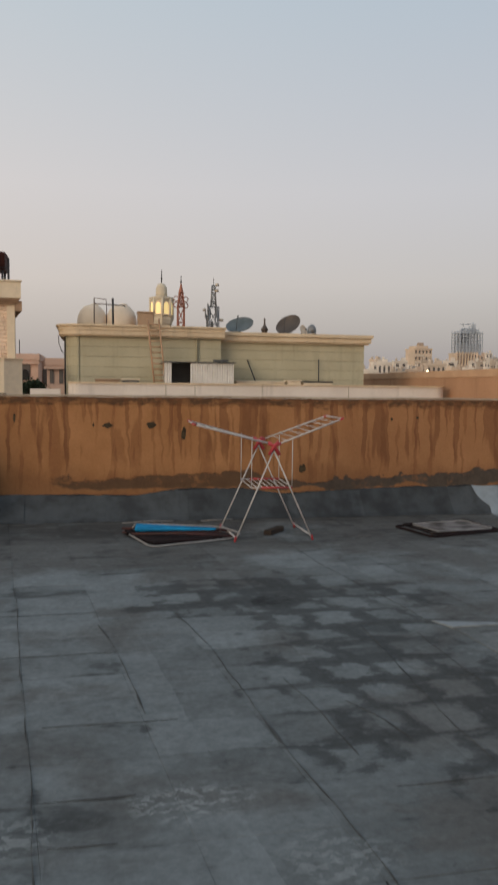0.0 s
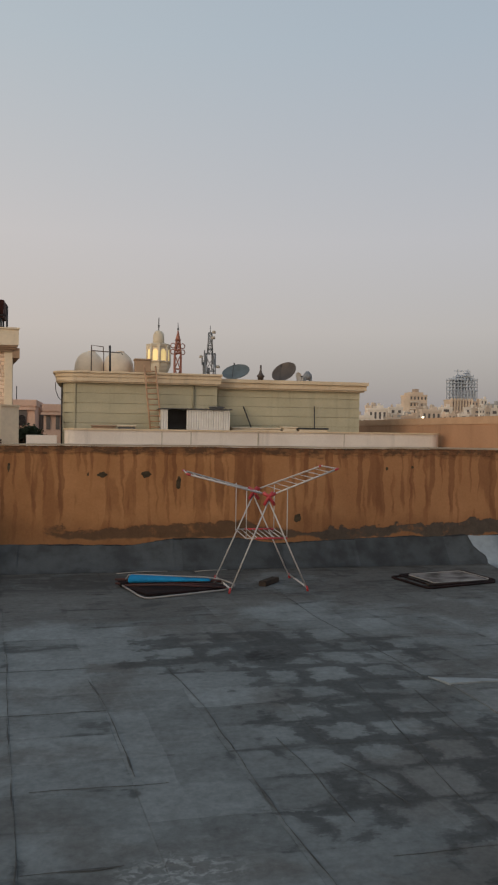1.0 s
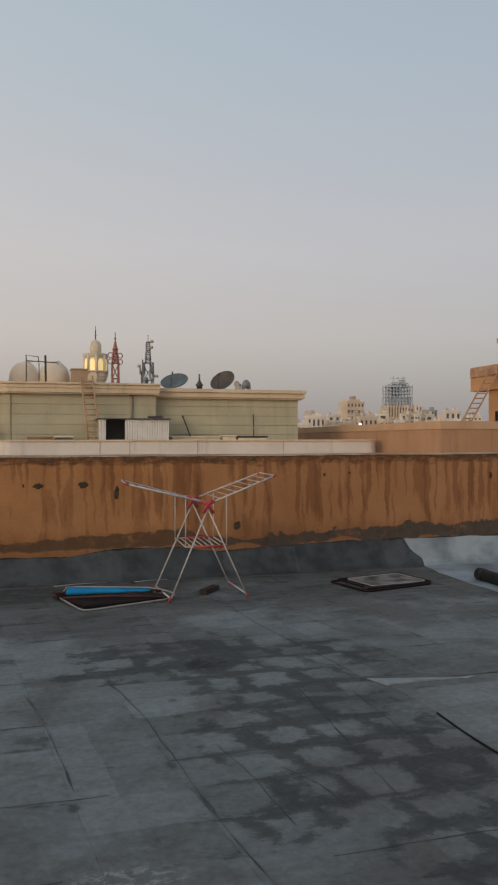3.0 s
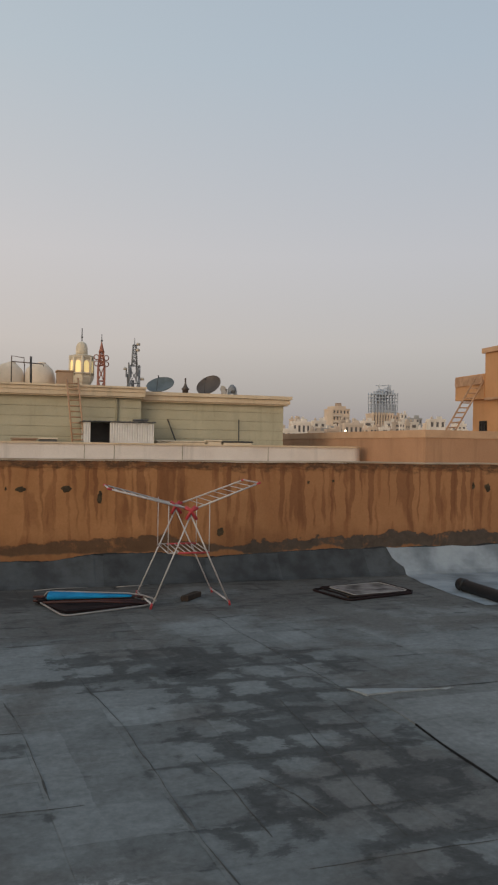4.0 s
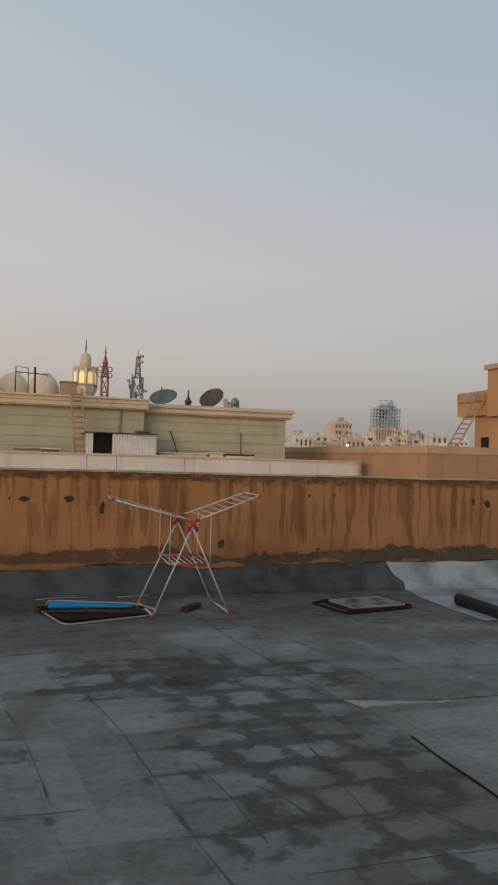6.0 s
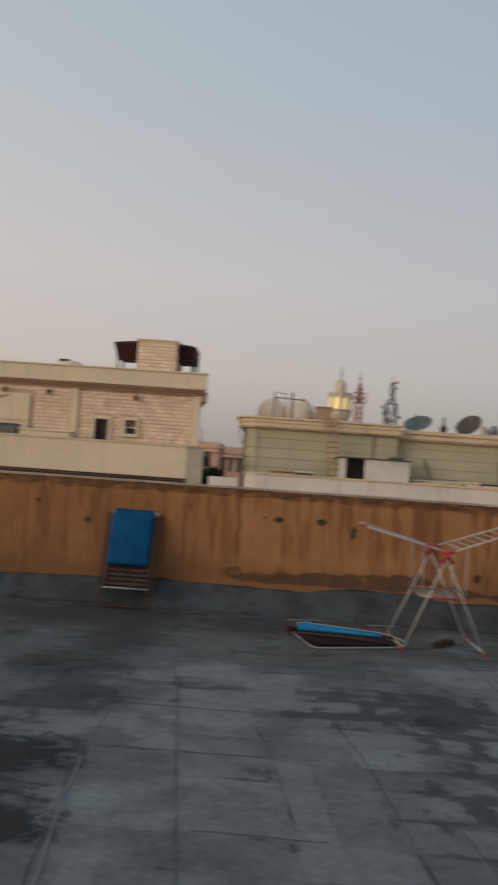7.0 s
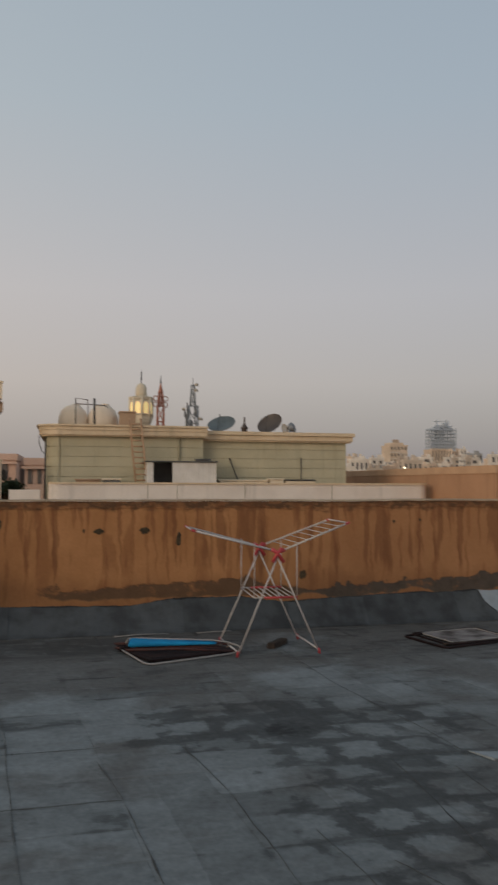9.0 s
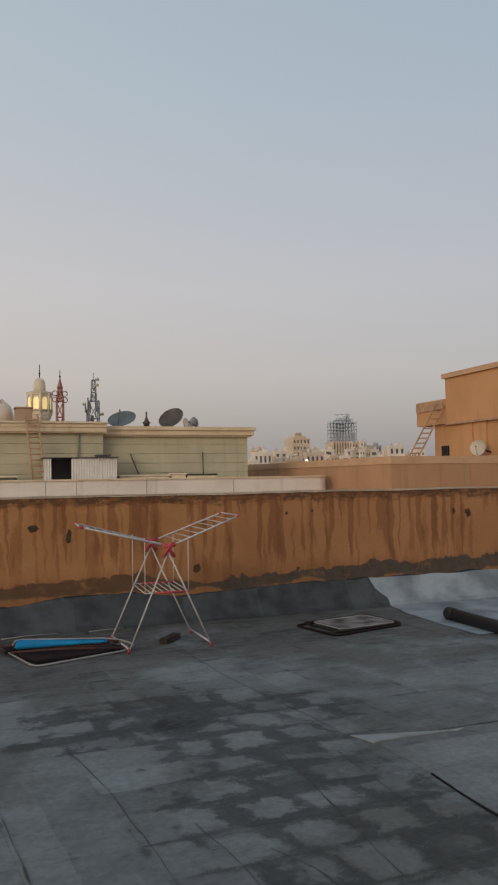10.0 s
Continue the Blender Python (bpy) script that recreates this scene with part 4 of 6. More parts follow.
def leaning_chair():
    t = thing("folding_lounger", "folded lounger with a blue cushion leaning against the parapet", "lounger", (-1.5, 9.1, 0))
    foot, head = Vector((0, 9.02, 0.015)), Vector((0, WALL_Y - 0.045, 1.07))
    up = (head - foot).normalized()
    out = Vector((1, 0, 0)).cross(up).normalized() * -1
    if out.y > 0:
        out = -out

    def at(x, s, o=0.0):
        return Vector((x, 0, 0)) + foot + up * s + out * o
    x0, x1, length = -1.83, -1.215, (head - foot).length
    bm = bmesh.new()
    tube(bm, [at(x0 - 0.005, length), at(x0 + 0.005, 0.5), at(x0 + 0.01, 0.09), at(x0 + 0.035, 0.03), at(x0 + 0.08, 0.014), at(x1 - 0.08, 0.014), at(x1 - 0.035, 0.03), at(x1 - 0.01, 0.09), at(x1 - 0.004, 0.5), at(x1, length)], 0.014, 8)
    part("leg_frame", bm, M_SLAT, t, "brown bent tube frame", True)
    for x in (x0 + 0.055, x1 - 0.05):
        rail = part("side_rail", bar(at(x, 0.16, 0.03), at(x, length - 0.02, 0.03), 0.013, 8), M_STEEL, t, "dull steel side rail", True)
        part("cap", bar(at(x, length - 0.03, 0.03), at(x, length + 0.012, 0.03), 0.017, 8), M_WHITEPIPE, rail, "pale end cap", True)
    part("cross_bar", bar(at(x0 + 0.05, 0.215, 0.04), at(x1 - 0.045, 0.215, 0.04), 0.012, 8), M_GREYTUBE, t, "pale cross tube", True)
    m = Matrix((Vector((1, 0, 0)), out, up)).transposed().to_4x4()
    for k in range(6):
        s = 0.27 + 0.055 * k
        mm = Matrix.Translation(at((x0 + x1) / 2, s, 0.02)) @ m
        part("slat", soft_box(-0.235, 0.235, -0.008, 0.008, -0.018, 0.018, 0.005, 1, mm), M_SLAT, t)
    mm = Matrix.Translation(at(0, 0, 0)) @ m
    part("backing", soft_box(x0 + 0.05, x1 - 0.045, 0.004, 0.01, 0.2, length - 0.05, 0.002, 1, mm), M_MESH, t, "dark brown cloth backing")
    bm = soft_box(x0 + 0.06, x1 - 0.07, 0.035, 0.118, 0.475, length + 0.015, 0.04, 5, mm)
    cushion = part("cushion", bm, M_BLUE, t, "padded blue cloth cushion", True)
    part("piping", tube(bmesh.new(), [at(x0 + 0.1, 0.49, 0.112), at(x1 - 0.08, 0.49, 0.112), at(x1 - 0.067, 0.53, 0.112), at(x1 - 0.067, length, 0.112), at(x1 - 0.09, length + 0.006, 0.112), at(x0 + 0.11, length + 0.006, 0.112), at(x0 + 0.053, length, 0.112), at(x0 + 0.053, 0.53, 0.112)], 0.005, 6, True), M_BLUE, cushion, "", True)


leaning_chair()


def flat_lounger():
    t = thing("flat_lounger", "folded lounger lying flat, maroon frame, white tube and blue cloth", "lounger", (0.95, 8.15, 0))
    loop = [(0.36, 8.46, 0.03), (0.45, 8.13, 0.03), (0.56, 7.82, 0.014), (0.60, 7.765, 0.012), (0.66, 7.755, 0.012), (1.40, 7.98, 0.022), (1.50, 8.03, 0.032), (1.55, 8.11, 0.042), (1.52, 8.20, 0.055), (1.44, 8.25, 0.066)]
    part("front_tube", tube(bmesh.new(), loop, 0.009, 8), M_GREYTUBE, t, "grey-white bent tube", True)
    back = [(0.44, 8.44, 0.07), (0.47, 8.46, 0.11), (0.56, 8.45, 0.115), (1.28, 8.25, 0.105), (1.42, 8.23, 0.085), (1.50, 8.22, 0.06), (1.54, 8.16, 0.045)]
    part("back_tube", tube(bmesh.new(), back, 0.0075, 8), M_GREYTUBE, t, "grey-white bent tube", True)
    outl = [(0.38, 8.47), (0.49, 8.10), (0.62, 7.84), (1.36, 8.03), (1.46, 8.12), (1.38, 8.30), (0.60, 8.46)]
    bm = bmesh.new()
    rings = []
    for s, z in ((1.0, 0.012), (1.0, 0.032), (0.9, 0.045), (0.5, 0.03)):
        cx, cy = 0.95, 8.13
        rings.append([bm.verts.new((cx + (x - cx) * s, cy + (y - cy) * s, z)) for x, y in outl])
    for a, b in zip(rings, rings[1:]):
        for k in range(len(a)):
            bm.faces.new((a[k], a[(k + 1) % len(a)], b[(k + 1) % len(b)], b[k]))
    bm.faces.new(rings[-1]), bm.faces.new(rings[0][::-1])
    part("folded_seat", bm, M_MAROON, t, "dark maroon folded wooden seat")
    for x, y, z in ((0.33, 8.50, 0.058), (0.33, 8.40, 0.036), (0.42, 8.22, 0.05)):
        part("side_rail", tube(bmesh.new(), [(x, y, z), (0.9, y - 0.09, z + 0.01), (1.44, y - 0.22, z - 0.006)], 0.013, 8), M_REDWOOD, t, "dark maroon side rail", True)
    mm = pose(0.86, 8.31, 0.088, 0, 0, -10)
    bm = soft_box(-0.40, 0.46, -0.075, 0.075, -0.032, 0.026, 0.026, 4)
    for v in bm.verts:
        k = max(0.0, v.co.x) / 0.46
        v.co.z *= 1 - 0.75 * k
        v.co.y = v.co.y * (1 - 0.6 * k) + 0.02 * k
        v.co.z += 0.014 * noise.noise((v.co.x * 8, v.co.y * 11, 1.0)) - 0.012 * k
    bmesh.ops.transform(bm, matrix=mm, verts=bm.verts)
    part("cushion", bm, M_BLUE2, t, "bright blue flattened cushion", True)
    for x, y in ((1.45, 8.03), (1.42, 8.22), (1.34, 8.27)):
        part("hinge", tube(bmesh.new(), ((x, y, 0.03), (x + 0.05, y + 0.03, 0.055)), 0.014, 8), M_STEEL, t, "steel hinge", True)
    for x, y in ((0.40, 8.42), (0.42, 8.34)):
        part("arm_end", soft_box(-0.05, 0.05, -0.02, 0.02, 0.015, 0.06, 0.01, 2, pose(x, y, 0, 0, 0, 20)), M_MAROON, t, "maroon wooden arm end", True)


flat_lounger()

for pts in (((0.36, 9.10, 0.008), (0.62, 9.17, 0.010), (0.95, 9.17, 0.008)), ((1.27, 9.13, 0.008), (1.45, 9.17, 0.009), (1.66, 9.18, 0.008))):
    tagged(part("loose_rod", tube(bmesh.new(), pts, 0.006, 6), M_GREYTUBE, None, "", True), "thin white bent rod lying at the foot of the parapet", "rod")


def flat_panel():
    t = thing("framed_panel", "dark red framed panel with a dirty white face lying flat", "framed panel", (4.0, 8.3, 0))

    def ring(cx, cy, w, d, z, r, ang, name, mat_, lab):
        m = pose(cx, cy, z, 0, 0, ang)
        cs = [(-w, -d), (w, -d), (w, d), (-w, d)]
        out = []
        for i, (x, y) in enumerate(cs):
            for k in range(4):
                px, py = cs[i - 1]
                qx, qy = cs[(i + 1) % 4]
                s = k / 3
                a = Vector((x, y)) + (Vector((px, py)) - Vector((x, y))).normalized() * 0.06 * (1 - s) ** 2 + (Vector((qx, qy)) - Vector((x, y))).normalized() * 0.06 * s ** 2
                out.append(m @ Vector((a.x, a.y, 0)))
        return part(name, tube(bmesh.new(), out, r, 8, True), mat_, t, lab, True)
    ring(3.97, 8.27, 0.47, 0.34, 0.013, 0.013, 14, "lower_rim", M_MAROON, "dark red bent rim")
    ring(4.04, 8.32, 0.44, 0.32, 0.022, 0.011, 11, "upper_rim", M_MAROON, "dark red bent rim")
    ring(4.07, 8.34, 0.37, 0.27, 0.027, 0.007, 11, "inner_tube", M_GREYTUBE, "white inner tube")
    part("face", soft_box(-0.355, 0.355, -0.255, 0.255, -0.012, 0.002, 0.006, 1, pose(4.07, 8.34, 0.023, 0, 0, 11)), M_PANEL, t, "dirty white panel face")
    part("batten", soft_box(-0.22, 0.22, -0.02, 0.02, -0.012, 0.012, 0.006, 1, pose(3.86, 8.0, 0.02, 0, 0, 8)), M_BLOCK, t, "dark wooden batten")


flat_panel()

block = soft_box(-0.16, 0.16, -0.045, 0.045, 0.0, 0.058, 0.008, 2, pose(1.97, 8.33, 0.0, 0, 0, 50))
for v in block.verts:
    v.co += Vector((0, 0, 0.006 * noise.noise(v.co * 9)))
tagged(part("timber_block", block, M_BLOCK), "short dark old timber block lying on the roof", "timber block")


def pipe():
    t = thing("plastic_pipe", "black plastic drain pipe lying along the roof", "pipe", (5.15, 6.2, 0))
    R, W = 0.068, 0.006
    a, b = Vector((5.19, 8.16, R)), Vector((5.15, 4.2, R))
    d = (b - a).normalized()
    s, u = d.cross(Vector((0, 0, 1))).normalized(), Vector((0, 0, 1))

    def ringed(rows, name, mat_, lab=""):
        bm = bmesh.new()
        rr = [[bm.verts.new(p + r * (math.cos(k * math.pi / 12) * s + math.sin(k * math.pi / 12) * u)) for k in range(24)] for p, r in rows]
        for p, q in zip(rr, rr[1:] + rr[:1]):
            for k in range(24):
                bm.faces.new((p[k], p[(k + 1) % 24], q[(k + 1) % 24], q[k]))
        return part(name, bm, mat_, t, lab, True)
    ringed([(a, R - W), (a, R), (b, R), (b, R - W)], "tube", M_PIPE)
    ringed([(a - d * 0.002, R - W), (a - d * 0.002, R + 0.006), (a + d * 0.11, R + 0.006), (a + d * 0.12, R)], "socket", M_PIPE, "wider pipe socket")


pipe()


def mat_on_floor():
    m = pose(-2.68, 7.65, 0.0, 0, 0, -22.5)
    rows = []
    for i in range(25):
        row = []
        for k in range(17):
            x, y = -2.0 + i / 12.0, -1.2 + 1.2 * k / 16
            row.append(m @ Vector((x, y, 0.016 + 0.010 * noise.noise((x * 2.2, y * 2.2, 5)) + 0.01 * max(0.0, x + 0.3))))
        rows.append(row)
    tagged(part("floor_mat", laid(rows, 0.001), M_NAVY, None, "", True), "navy blue cloth mat spread on the roof", "mat")


mat_on_floor()


# ---------------- sage green house across the street ----------------
def rounded_front(x0, x1, y0, y1, r, left=True, right=False, seg=8):
    """Plan outline of a block whose front corners (towards -y) may be rounded."""
    pts = []
    if left:
        pts += [(x0 + r - r * math.cos(a), y0 + r - r * math.sin(a)) for a in [k * math.pi / 2 / seg for k in range(seg + 1)]]
    else:
        pts.append((x0, y0))
    if right:
        pts += [(x1 - r + r * math.sin(a), y0 + r - r * math.cos(a)) for a in [k * math.pi / 2 / seg for k in range(seg + 1)]]
    else:
        pts.append((x1, y0))
    return pts + [(x1, y1), (x0, y1)]


def green_house():
    t = thing("green_house", "sage green rooftop house with cream cornice and white roof parapet", "house", (6, 38, GROUND))
    part("lower_wall", prism(rounded_front(-1.3, 15.8, 33.08, 48.0, 1.2, True, True), GROUND, 0.55), M_WHITE, t, "off-white rendered lower storeys")
    body = part("wall", prism(rounded_front(-1.25, 5.66, 35.48, 46.0, 0.75), 0.55, 3.75), M_GROOVE, t, "sage green clad wall")
    part("wall", prism([(5.66, 36.08), (12.84, 36.08), (12.84, 46.0), (5.66, 46.0)], 0.55, 3.65), M_GROOVE, t, "sage green clad wall")
    z = 0.6
    k = 0
    while z < 3.7:
        h = min(0.45, 3.75 - z)
        part("cladding_course", prism(rounded_front(-1.3, 5.70, 35.43, 35.9, 0.8), z + 0.008, z + h - 0.008), M_GREEN, t)
        part("cladding_course", prism([(5.702, 36.03), (12.88, 36.03), (12.88, 40.0), (5.702, 36.3)], z + 0.008, z + h - 0.008), M_GREEN, t)
        z += h
        k += 1
    part("corner_strip", boxes((-0.78, -0.72, 35.40, 35.5, 0.6, 3.75)), M_GREEN, t, "")
    for dz0, dz1, o in ((3.75, 3.81, 0.24), (3.81, 4.01, 0.32), (4.01, 4.18, 0.36), (4.18, 4.27, 0.45)):
        part("cornice", prism(rounded_front(-1.3 - o, 5.72 + o * 0.35, 35.43 - o, 46.2, 0.8 + o), dz0, dz1 - 0.008), M_CREAM, t, "cream stepped cornice")
    for dz0, dz1, o in ((3.65, 3.72, 0.22), (3.72, 3.95, 0.32), (3.95, 4.12, 0.42)):
        part("cornice", prism([(5.73, 36.03 - o), (12.88 + o * 0.75, 36.03 - o), (12.88 + o * 0.75, 46.1), (5.73, 46.1)], dz0, dz1 - 0.008), M_CREAM, t, "cream stepped cornice")
    # white parapet in joined lengths with a thin coping
    part("parapet", prism(rounded_front(-1.12, 15.84, 33.0, 33.75, 0.55, True, True), 0.45, 1.63), M_WHITE, t, "off-white roof parapet with rounded ends")
    part("parapet_coping", prism(rounded_front(-1.17, 15.88, 32.94, 33.81, 0.6, True, True), 1.63, 1.70), M_CREAM, t, "thin cream coping")
    for x in (2.95, 4.2, 7.15, 11.1):
        part("joint", boxes((x - 0.012, x + 0.012, 32.985, 33.02, 0.5, 1.6)), M_GROOVE, t)
    part("downpipe", bar((4.58, 35.36, 2.3), (4.58, 35.36, 3.75), 0.045), M_GROOVE, t, "olive downpipe", True)
    part("downpipe", bar((-1.345, 36.25, 0.6), (-1.345, 36.25, 3.75), 0.04), M_IRON, t, "dark side pipe", True)
    part("cable", tube(bmesh.new(), [(-1.62, 35.9, 3.76), (-1.60, 35.85, 3.4), (-1.50, 35.9, 3.1), (-1.36, 36.1, 2.95)], 0.018, 6), M_IRON, t, "dark hanging cable", True)


green_house()


def ladder(name, label, foot, head, width, rungs, r, material):
    t = thing(name, label, "ladder", foot)
    f, h = Vector(foot), Vector(head)
    side = Vector(width)
    for s in (0, 1):
        part("stile", bar(f + side * s, h + side * s, r), material, t, "", True)
    for k in range(1, rungs + 1):
        p = f.lerp(h, k / (rungs + 1))
        part("rung", bar(p, p + side, r * 0.75, 6), material, t, "", True)


ladder("roof_ladder", "rust-brown steel ladder leaning on the green house", (2.68, 34.35, 0.55), (2.29, 34.93, 4.55), (0.5, 0, 0), 15, 0.04, M_RUSTY)


def shed():
    t = thing("roof_shed", "white corrugated sheet shed with an open dark doorway", "shed", (4.5, 34.2, 0.55))
    part("floor_plate", boxes((3.0, 6.06, 34.0, 35.3, 0.55, 0.62)), M_GREYBOX, t)
    part("back_panel", boxes((3.0, 6.06, 35.26, 35.3, 0.62, 2.59)), M_GREYBOX, t)
    part("side_panel", boxes((3.0, 3.04, 34.05, 35.26, 0.62, 2.59)), M_SHED, t)
    part("side_panel", boxes((6.02, 6.06, 34.05, 35.26, 0.62, 2.59)), M_SHED, t)
    for a, b in ((3.0, 3.28), (4.12, 6.06)):
        n = max(3, int((b - a) / 0.055))
        pts = []
        for k in range(n * 2 + 1):
            x = a + (b - a) * k / (n * 2)
            pts.append((x, 34.0 - (0.014 if (k // 2) % 2 else 0.0)))
        pts += [(b, 34.05), (a, 34.05)]
        part("front_panel", prism(pts, 0.62, 2.59), M_SHED, t, "white corrugated front sheet")
    n = 30
    pts = [(2.92 + 3.22 * k / n, 2.60 + (0.025 if k % 2 else 0.0)) for k in range(n + 1)]
    part("roof", slab_upright(pts + [(x, z + 0.035) for x, z in pts[::-1]], 33.85, 35.4), M_GREYBOX, t, "dark grey corrugated roof sheet")


shed()


def low_box(name, label, cat, x0, x1, y0, y1, z0, z1, mat_, lid=None):
    t = thing(name, label, cat, ((x0 + x1) / 2, (y0 + y1) / 2, z0))
    part("body", soft_box(x0, x1, y0, y1, z0, z1, 0.03, 1), mat_, t)
    part("lid", soft_box(x0 - 0.04, x1 + 0.04, y0 - 0.04, y1 + 0.04, z1, z1 + 0.07, 0.02, 1), lid or mat_, t)


low_box("roof_tank", "low tan box beside the sage green wall", "box", 0.0, 1.05, 34.4, 35.1, 0.55, 1.78, M_MOULD)
low_box("ac_unit", "grey air conditioner unit beside the green wall", "air conditioner", 1.15, 1.9, 34.4, 35.0, 0.55, 1.80, M_GREYBOX, M_BEIGE)
low_box("roof_tank", "low cream box beside the sage green wall", "box", 6.35, 8.6, 34.8, 35.7, 0.55, 1.78, M_BEIGE)
low_box("ac_unit", "grey air conditioner unit beside the green wall", "air conditioner", 8.75, 9.4, 34.8, 35.4, 0.55, 1.84, M_BEIGE)
low_box("ac_unit", "dark air conditioner unit beside the green wall", "air conditioner", 9.5, 10.9, 34.8, 35.4, 0.55, 1.80, M_BEIGE, M_IRON)
low_box("meter_box", "small grey box fixed on the shed roof", "box", 5.35, 5.95, 35.0, 35.38, 2.62, 2.72, M_GREYBOX)


def prop(name, label, a, b, r):
    tagged(part(name, bar(a, b, r), M_IRON, None, "", True), label, "pole")


prop("leaning_pole", "dark steel pole leaning on the green wall", (7.85, 35.4, 0.55), (7.05, 35.95, 2.85), 0.03)
prop("wall_pole", "dark steel pole standing at the green wall", (10.55, 35.8, 0.55), (10.53, 35.85, 2.92), 0.028)


def dish(name, label, centre, r, aim, mat_, foot_z, depth=0.22):
    """A bowl reflector on a post, with a feed arm."""
    foot = foot_z if isinstance(foot_z, tuple) else (centre[0], centre[1] + 0.15, foot_z)
    t = thing(name, label, "satellite dish", foot)
    n = Vector(aim).normalized()
    q = n.to_track_quat("Z", "Y").to_matrix().to_4x4()
    m = Matrix.Translation(centre) @ q
    prof = [(0.02 * r, 0.0)] + [(r * k / 8, depth * r * (k / 8) ** 2) for k in range(1, 9)]
    prof += [(r * 1.02, depth * r + 0.01), (r * 1.0, depth * r - 0.03)] + [(r * k / 8, depth * r * (k / 8) ** 2 - 0.03) for k in range(7, 0, -1)]
    bm = lathe(prof, 28)
    bmesh.ops.transform(bm, matrix=m, verts=bm.verts)
    part("reflector", bm, mat_, t, "", True)
    c = Vector(centre)
    part("post", bar(foot, c - n * 0.05, 0.05), M_IRON, t, "dark steel post", True)
    tip = c + n * r * 0.95
    low = c + m.to_3x3() @ Vector((0, -r * 0.95, depth * r))
    part("feed_arm", bar(low, tip, 0.012, 6), M_IRON, t, "", True)
    part("feed", bar(tip, tip - n * 0.1, 0.03), M_IRON, t, "", True)


dish("satellite_dish", "large dark grey satellite dish on the green house roof", (7.0, 37.6, 4.5), 0.68, (-0.29, -0.5, 0.81), M_DISH, 4.115)
dish("satellite_dish", "large brown satellite dish on the green house roof", (9.48, 37.6, 4.60), 0.64, (-0.53, -0.55, 0.64), M_DISH2, 4.115)
dish("satellite_dish", "small pale satellite dish on the green house roof", (10.35, 38.2, 4.45), 0.27, (0.6, -0.7, 0.3), M_TANK, 4.115)
dish("satellite_dish", "white satellite dish on the orange wall", (24.45, 33.3, 2.98), 0.41, (-0.85, -0.5, 0.2), M_DISH3, (25.3, 33.3, 2.75))

for cx, cy, r, h in ((-0.15, 38.6, 0.72, 5.45), (1.25, 38.6, 0.76, 5.5)):
    t = thing("water_tank", "sand coloured rounded fibreglass water tank", "water tank", (cx, cy, 4.265), "tanks on the green roof")
    hh = h - 4.265
    part("body", lathe([(r * 0.94, 0.0), (r, 0.06), (r, hh * 0.30), (r * 0.95, hh * 0.52), (r * 0.80, hh * 0.76), (r * 0.5, hh * 0.94), (r * 0.2, hh)], 26, (cx, cy, 4.265)), M_TANK, t, "", True)
    part("hatch", lathe([(0.2, 0), (0.2, 0.07), (0.16, 0.1)], 16, (cx + 0.1, cy, h - 0.06)), M_TANK, t, "round tank hatch", True)
low_box("roof_hatch", "tan boxed roof hatch on the green house", "hatch", 2.0, 2.75, 37.3, 38.2, 4.265, 5.02, M_MOULD)


def rail_pipes():
    t = thing("roof_railing", "thin grey pipe railing standing on the green house roof", "railing", (0.6, 37, 4.265))
    for pts, r in (([(-0.05, 37, 4.265), (-0.05, 37, 5.62), (0.5, 37, 5.55), (0.5, 37, 5.3)], 0.028), ([(-0.05, 37.0, 5.36), (1.35, 37, 5.3), (1.38, 37, 5.2)], 0.025),
                   ([(0.52, 37.1, 4.265), (0.52, 37.1, 5.3)], 0.022)):
        part("pipe", tube(bmesh.new(), pts, r, 6), M_STEEL, t, "", True)
    part("post", bar((0.82, 36.9, 4.265), (0.80, 36.9, 5.62), 0.05), M_IRON, t, "dark round post", True)


rail_pipes()


